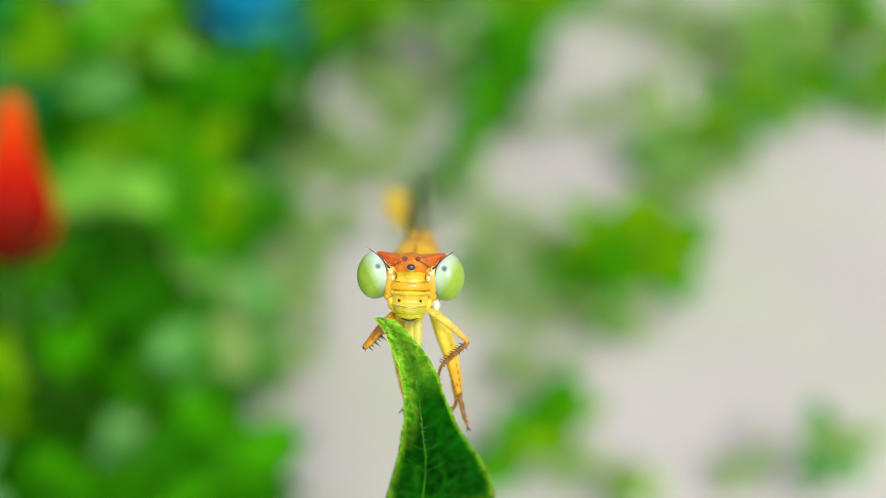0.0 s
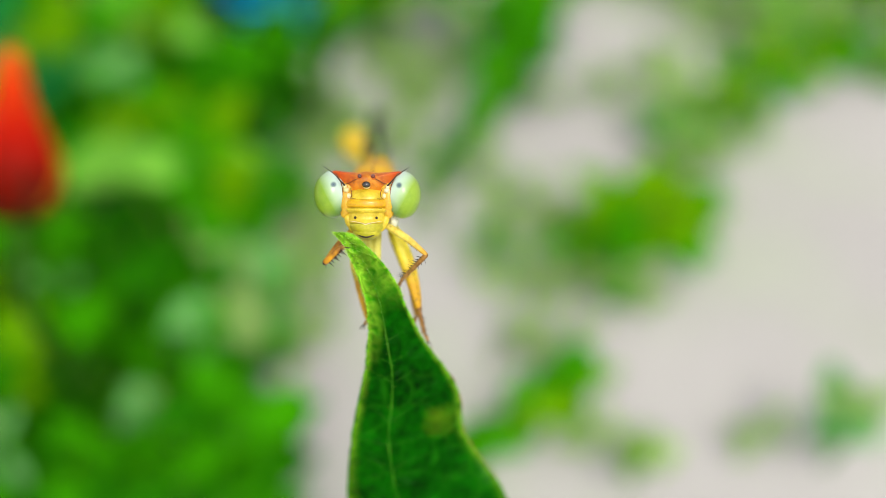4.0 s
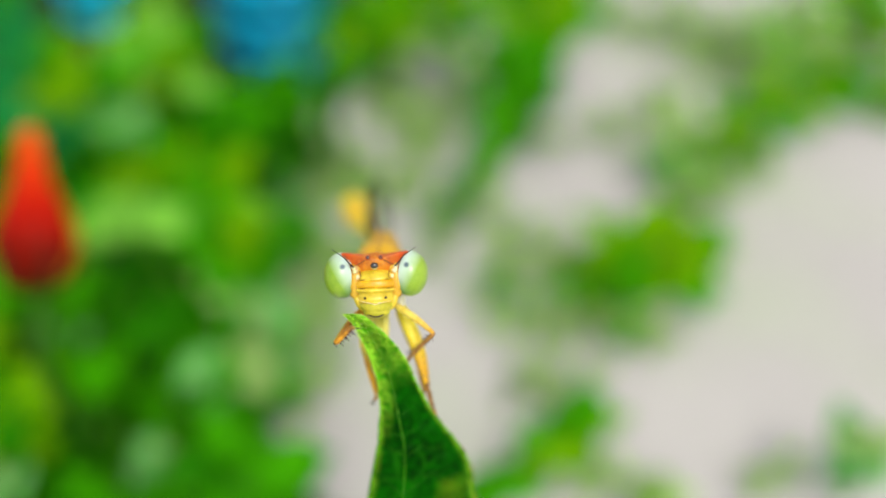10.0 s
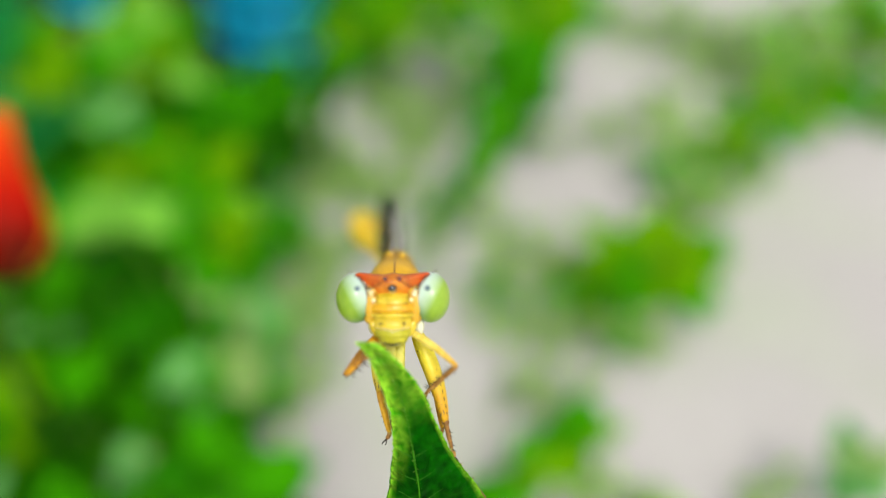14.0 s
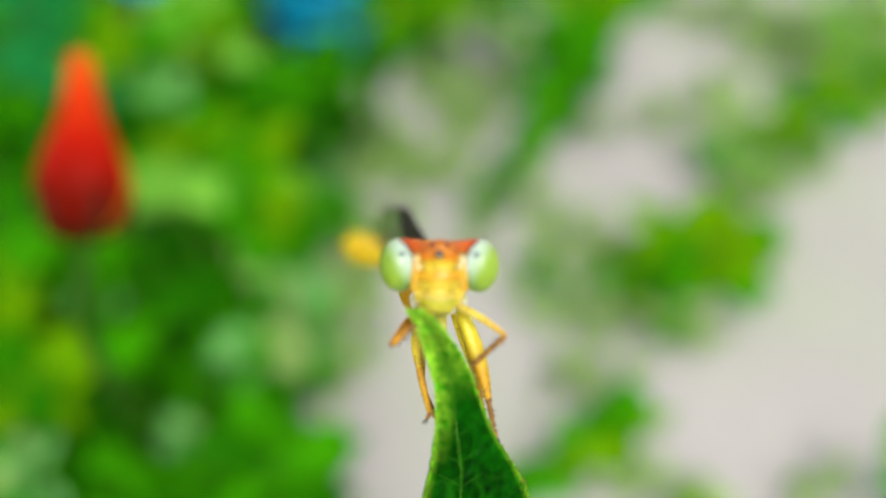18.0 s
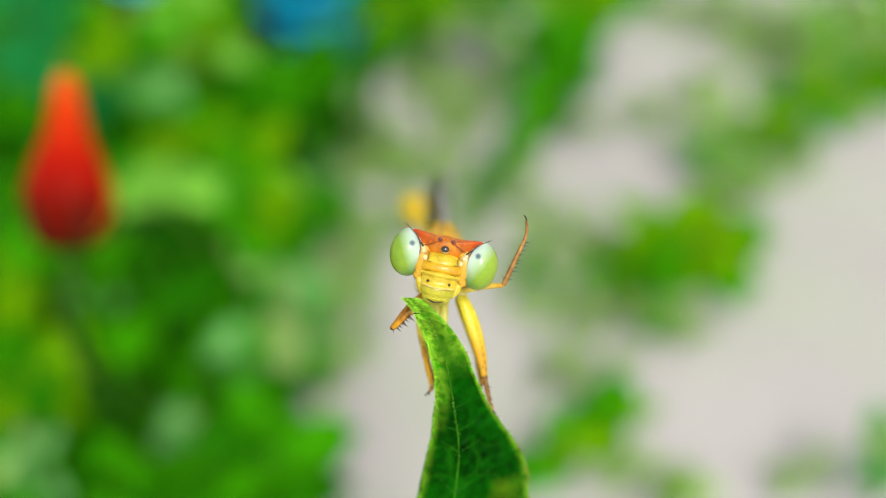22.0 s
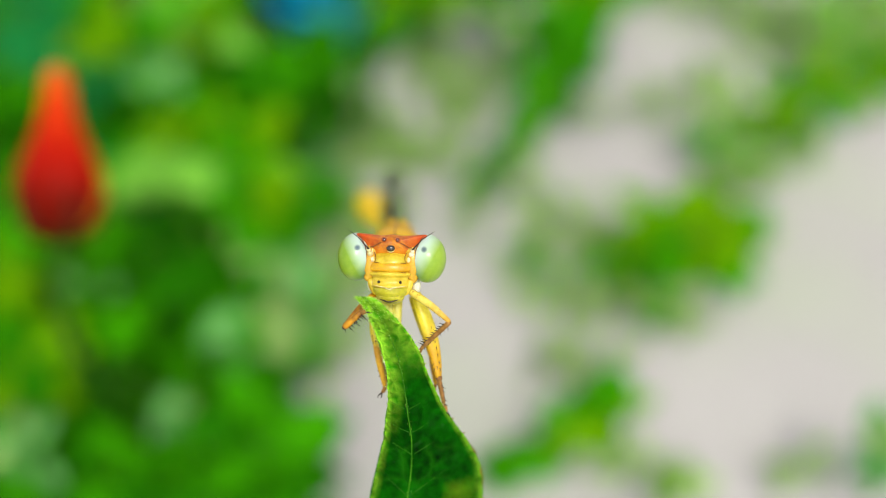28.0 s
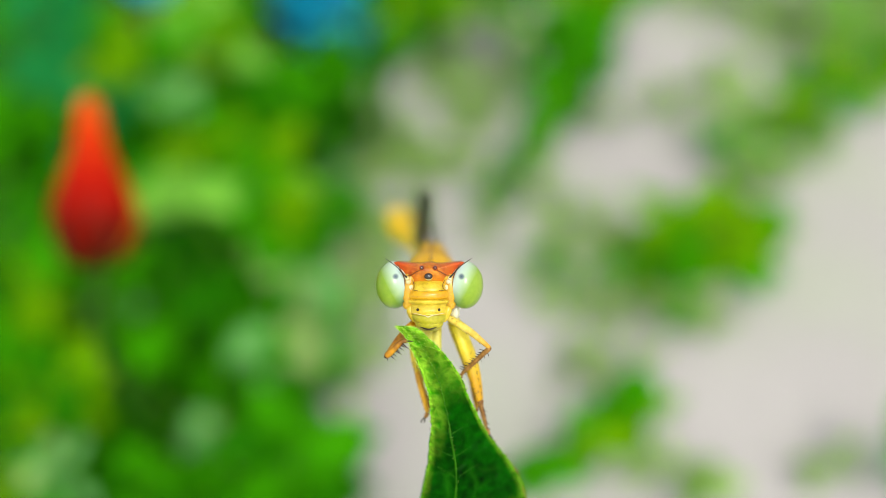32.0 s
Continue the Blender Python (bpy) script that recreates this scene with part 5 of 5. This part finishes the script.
weed("mid green weed at the edge of the concrete", (87.5, 173.8, 9.6), (13.3, 6.7), 15, "ylp", 26, (7.0, 9.0))
weed("bright green weed at the edge of the concrete", (103.6, 183.7, 12.0), (9.6, 11.0), 0, "yyl", 23, (8.0, 11.0))
weed("bright green weed at the edge of the concrete", (112.6, 168.8, 12.0), (9.1, 14.3), 0, "ym", 29, (8.0, 11.0))
weed("green weed with narrow leaves on concrete", (23.4, 71.3, 9.6), (4.8, 5.8), -35, "my", 13, (6.0, 9.0))
weed("green weed with narrow leaves on concrete", (14.5, 65.3, 9.6), (7.3, 3.3), 30, "yml", 11, (6.0, 9.0))
weed("low green weed beside the perch", (7.7, 60.6, 9.6), (4.0, 3.2), 0, "m", 5, (6.0, 8.0))
weed("bluish green weed at the edge of the concrete", (61.9, 61.9, 12.0), (5.2, 4.8), 0, "bbp", 8, (6.0, 9.0))
weed("low olive weed on concrete", (30.6, 58.4, 9.6), (4.8, 2.4), 0, "py", 4, (5.0, 7.0))

# ---- what moves ----


def bone(a, b):
    """Pose whose x runs from a towards b (mm)."""
    a, b = Vector(a) * MM, Vector(b) * MM
    x = (b - a).normalized()
    y = Vector((0, 1, 0))
    y = (y - x * x.y).normalized()
    z = x.cross(y)
    return Matrix.Translation(a) @ Matrix((x, y, z)).transposed().to_4x4()


def reach(a, toward, length, front):
    """Point at a fixed distance from a whose x and z lead to the given place; the rest of the length goes forward or back."""
    d = Vector((toward[0] - a[0], 0, toward[1] - a[2]))
    if d.length > length * 0.97:
        d = d.normalized() * length * 0.97
    d.y = front * math.sqrt(length * length - d.length_squared)
    return Vector(a) + d


def motions():
    sway = [
        (0, -4.3, -0.9),
        (1, -3.1, 2.0),
        (2, -3.6, 1.2),
        (2.5, 0.9, -1.4),
        (4.5, -0.3, 0.8),
        (5, -1.9, 0.4),
        (6, -1.7, 0.3),
        (7, 0.3, -0.7),
        (8, 0.0, -0.2),
        (9, 0.0, 0.0),
        (10, 1.4, 0.4),
        (11.5, 4.7, 0.7),
        (13, -1.3, 0.5),
        (14, 0.8, -1.5),
        (15, 5.9, -3.2),
        (15.5, 5.7, -5.4),
        (17.5, 6.8, -9.1),
        (18, 8.9, -9.0),
        (19, 3.8, -10.9),
        (20, -1.5, -1.0),
        (21, -0.7, -2.0),
        (22, -0.5, -3.0),
        (22.5, -0.2, -3.2),
        (23, -0.4, -3.9),
        (24, 1.1, -4.9),
        (25.5, 0.1, -4.7),
        (28, 3.1, -3.9),
        (29, 6.3, -4.6),
        (30.2, 1.8, -1.0),
        (32, 2.8, -3.3),
    ]
    rows = [(t, SUBJECT @ pose(0, 0, 0, 0, 0, yaw) @ pose(0, 0, 0, pitch)) for t, yaw, pitch in sway]
    walk(damselfly, rows)
    # the leaf also leans a little about its tip at the start
    tip = Matrix.Translation(Vector((-1.1, -1.0, -1.6)) * MM)
    lean = {0: 3.0, 1: 3.2, 2: 4.0, 2.5: 2.5}
    walk(perch_leaf, [(t, m @ tip @ pose(0, 0, 0, 0, lean.get(t, 0.0), 0) @ tip.inverted()) for t, m in rows])
    stand = red_bud.matrix_basis.copy()
    walk(red_bud, [(t, Matrix.Translation((x * MM, y * MM, z * MM)) @ stand) for t, x, y, z in [
        (0, -0.6, 0.6, -0.6),
        (1, -0.2, 0.5, -0.4),
        (2, 0.1, 0.3, 0.5),
        (2.5, 0.0, -0.6, 1.6),
        (4.5, 0.9, -1.3, 2.7),
        (5, 1.7, -2.4, 3.1),
        (6, 0.0, 0.1, 0.8),
        (9, -0.5, -0.0, -0.0),
        (11, -0.5, 0.6, 0.3),
        (13, 0.5, -0.5, 1.3),
        (14, -1.3, 0.7, 0.8),
        (15, 1.4, -1.9, 3.7),
        (15.5, 4.5, -4.9, 6.6),
        (17.5, 4.1, -4.6, 6.9),
        (18, 4.6, -4.1, 7.2),
        (19, 3.4, -3.9, 7.1),
        (20, 1.9, -2.1, 4.1),
        (21, 1.5, -3.9, 5.1),
        (23, 1.9, -2.4, 4.0),
        (25, 1.0, -1.9, 2.6),
        (28, 1.3, -2.3, 3.2),
        (30, 2.6, -2.9, 3.9),
        (32, 1.8, -1.9, 2.9),
    ]])
    walk(fly_head, [(t, pose(x * MM, y * MM, z * MM, pitch, roll, yaw)) for t, x, y, z, pitch, roll, yaw in [
        (0, 0.01, 0.26, 0.02, 0.6, 0.7, 3.4),
        (0.5, 0.00, 0.30, 0.01, -0.4, 0.7, 2.9),
        (1, 0.00, 0.24, 0.03, -1.4, 1.3, 2.5),
        (1.5, 0.01, -0.05, 0.02, -1.1, 1.1, 2.7),
        (2, 0.02, 0.30, 0.00, -0.9, 0.0, 2.9),
        (2.5, 0.01, -0.80, -0.04, 1.0, 1.0, -0.7),
        (4.5, -0.04, 0.30, -0.05, -0.6, 0.3, 0.3),
        (5, -0.01, 0.30, -0.04, -0.3, 0.9, 1.5),
        (5.5, -0.01, 0.30, 0.00, -0.2, -1.4, 1.4),
        (6, 0.01, 0.22, 0.00, -0.2, -1.1, 1.4),
        (6.5, -0.00, 0.24, 0.00, 0.2, -1.1, 0.6),
        (7, 0.01, 0.30, -0.01, 0.5, -2.0, -0.2),
        (7.5, 0.00, 0.30, -0.00, 0.3, -0.8, -0.1),
        (8, -0.01, 0.30, 0.00, 0.1, -1.0, -0.0),
        (8.5, -0.01, 0.30, 0.01, 0.1, -1.4, -0.0),
        (9, -0.03, 0.30, 0.01, -0.0, -2.2, -0.0),
        (9.5, -0.00, 0.09, 0.01, -0.1, -1.2, -0.6),
        (10, -0.00, -0.26, 0.01, -0.3, -1.1, -1.1),
        (10.5, 0.01, -0.15, 0.02, -0.4, -0.2, -2.0),
        (11, -0.01, -0.16, 0.01, -0.4, -1.1, -2.9),
        (11.5, -0.02, 0.06, 0.02, -0.5, -1.4, -3.7),
        (12, -0.04, 0.30, 0.01, -0.5, -0.9, -2.1),
        (12.5, -0.02, -0.17, 0.01, -0.4, -0.9, -0.6),
        (13, -0.01, 0.18, 0.02, -0.4, -0.2, 1.0),
        (13.5, -0.01, 0.30, 0.01, 0.3, -1.4, 0.2),
        (14, -0.00, 0.30, 0.01, 1.0, -0.7, -0.6),
        (14.5, -0.00, 0.30, 0.02, 1.7, -0.3, -2.7),
        (15, -0.06, 0.30, -0.00, 2.3, 0.8, -4.7),
        (15.5, -0.05, -0.80, 0.00, 3.8, 0.8, -4.6),
        (17.5, -0.06, -0.80, 0.01, 6.4, 0.2, -5.4),
        (18, -0.07, -0.80, 0.02, 6.3, -0.1, -7.1),
        (18.5, -0.03, -0.47, -0.02, 7.0, 2.0, -5.1),
        (19, -0.06, -0.80, -0.03, 7.6, -0.9, -3.0),
        (19.5, 0.22, -0.80, -0.18, 4.1, 2.4, -0.9),
        (20, 0.04, 0.25, -0.09, 0.7, 2.6, 1.2),
        (20.5, 0.18, -0.80, 0.05, 1.0, 14.3, 0.9),
        (21, 0.25, -0.80, 0.02, 1.4, 15.4, 0.6),
        (21.5, 0.42, -0.80, 0.05, 1.7, 14.0, 0.5),
        (22, 0.27, -0.80, 0.01, 2.1, 9.9, 0.4),
        (22.5, 0.21, -0.80, -0.01, 2.3, 7.0, 0.2),
        (23, 0.16, -0.80, -0.00, 2.8, 7.4, 0.3),
        (23.5, 0.20, -0.80, -0.02, 3.1, 7.3, -0.3),
        (24, 0.14, -0.80, -0.01, 3.4, 5.4, -0.9),
        (24.5, 0.07, -0.80, -0.03, 3.4, 3.7, -0.6),
        (25, 0.05, -0.80, -0.02, 3.3, 2.7, -0.4),
        (25.5, 0.07, -0.80, -0.02, 3.3, 3.5, -0.1),
        (27.5, 0.04, 0.30, -0.03, 2.8, -0.2, -2.0),
        (28, 0.01, 0.30, -0.02, 2.7, -0.2, -2.5),
        (28.5, 0.03, -0.10, -0.01, 3.0, -0.7, -3.7),
        (29, -0.01, -0.02, -0.02, 3.2, -0.1, -5.0),
        (29.5, 0.04, 0.09, -0.02, 2.2, 0.3, -3.5),
        (30, 0.01, -0.66, -0.01, 1.1, 0.4, -2.0),
        (31, -0.01, -0.16, 0.01, 1.4, -0.4, -1.8),
        (31.5, -0.01, 0.23, 0.01, 1.9, 0.1, -2.0),
        (32, -0.01, 0.14, 0.01, 2.3, 0.1, -2.3),
    ]])
    # knee x, z and ankle x, z of the wiping foreleg (mm); side to which the shin leans
    legs = [
        (0, 2.28, -2.36, 1.33, -3.40, 1.0),
        (19.7, 2.28, -2.36, 1.33, -3.40, 1.0),
        (19.8, 2.35, -1.60, 2.60, -2.90, 0.5),
        (19.9, 2.50, -0.95, 2.70, -1.80, 0.7),
        (20, 2.03, -0.75, 2.42, -0.20, 0.8),
        (20.5, 2.32, -0.97, 2.45, 0.00, 0.9),
        (21, 2.65, -0.98, 2.45, 0.15, 0.85),
        (21.5, 2.55, -0.98, 2.55, 0.30, 0.65),
        (21.8, 2.52, -1.00, 2.45, 0.25, 0.7),
        (21.85, 2.45, -1.10, 2.10, 0.70, -0.3),
        (21.9, 2.40, -1.35, 0.95, -0.35, -1.0),
        (21.95, 2.50, -1.15, 2.20, 0.75, -0.4),
        (22, 2.56, -0.94, 3.35, 0.85, 0.0),
        (22.1, 2.60, -0.95, 2.55, 0.25, 0.7),
        (22.2, 2.60, -1.00, 2.45, 0.20, 0.7),
        (22.25, 2.50, -1.15, 2.10, 0.65, -0.3),
        (22.3, 2.40, -1.40, 0.90, -0.40, -1.0),
        (22.4, 2.24, -1.45, 0.90, -0.95, -1.0),
        (22.45, 2.60, -1.30, 2.60, -0.20, -0.7),
        (22.5, 2.95, -1.20, 3.50, -0.20, 0.6),
        (22.6, 2.75, -1.15, 2.55, 0.35, 0.5),
        (22.7, 2.70, -1.10, 2.35, 0.30, 0.8),
        (22.75, 2.50, -1.20, 2.10, 0.60, -0.3),
        (22.8, 2.40, -1.35, 0.95, -0.35, -1.0),
        (22.9, 2.30, -1.45, 0.75, -0.55, -1.0),
        (23, 2.24, -1.45, 0.66, -0.95, -1.0),
        (23.5, 2.12, -1.29, 0.70, -1.00, -1.0),
        (23.6, 2.25, -1.45, 1.40, -2.30, -0.8),
        (23.7, 2.40, -1.55, 2.40, -2.60, 0.3),
        (24, 2.05, -1.90, 1.10, -2.90, 0.4),
        (24.5, 2.28, -2.36, 1.33, -3.40, 1.0),
        (32, 2.28, -2.36, 1.33, -3.40, 1.0),
    ]
    thigh, shin = [], []
    for t, kx, kz, ax, az, lean in legs:
        knee = reach(HIP, (kx, kz), 2.2, -1)
        ankle = reach(knee, (ax, az), 1.9, lean)
        thigh.append((t, bone(HIP, knee)))
        shin.append((t, bone(knee, ankle)))
    walk(fly_femur, thigh)
    walk(fly_tibia, shin)


motions()
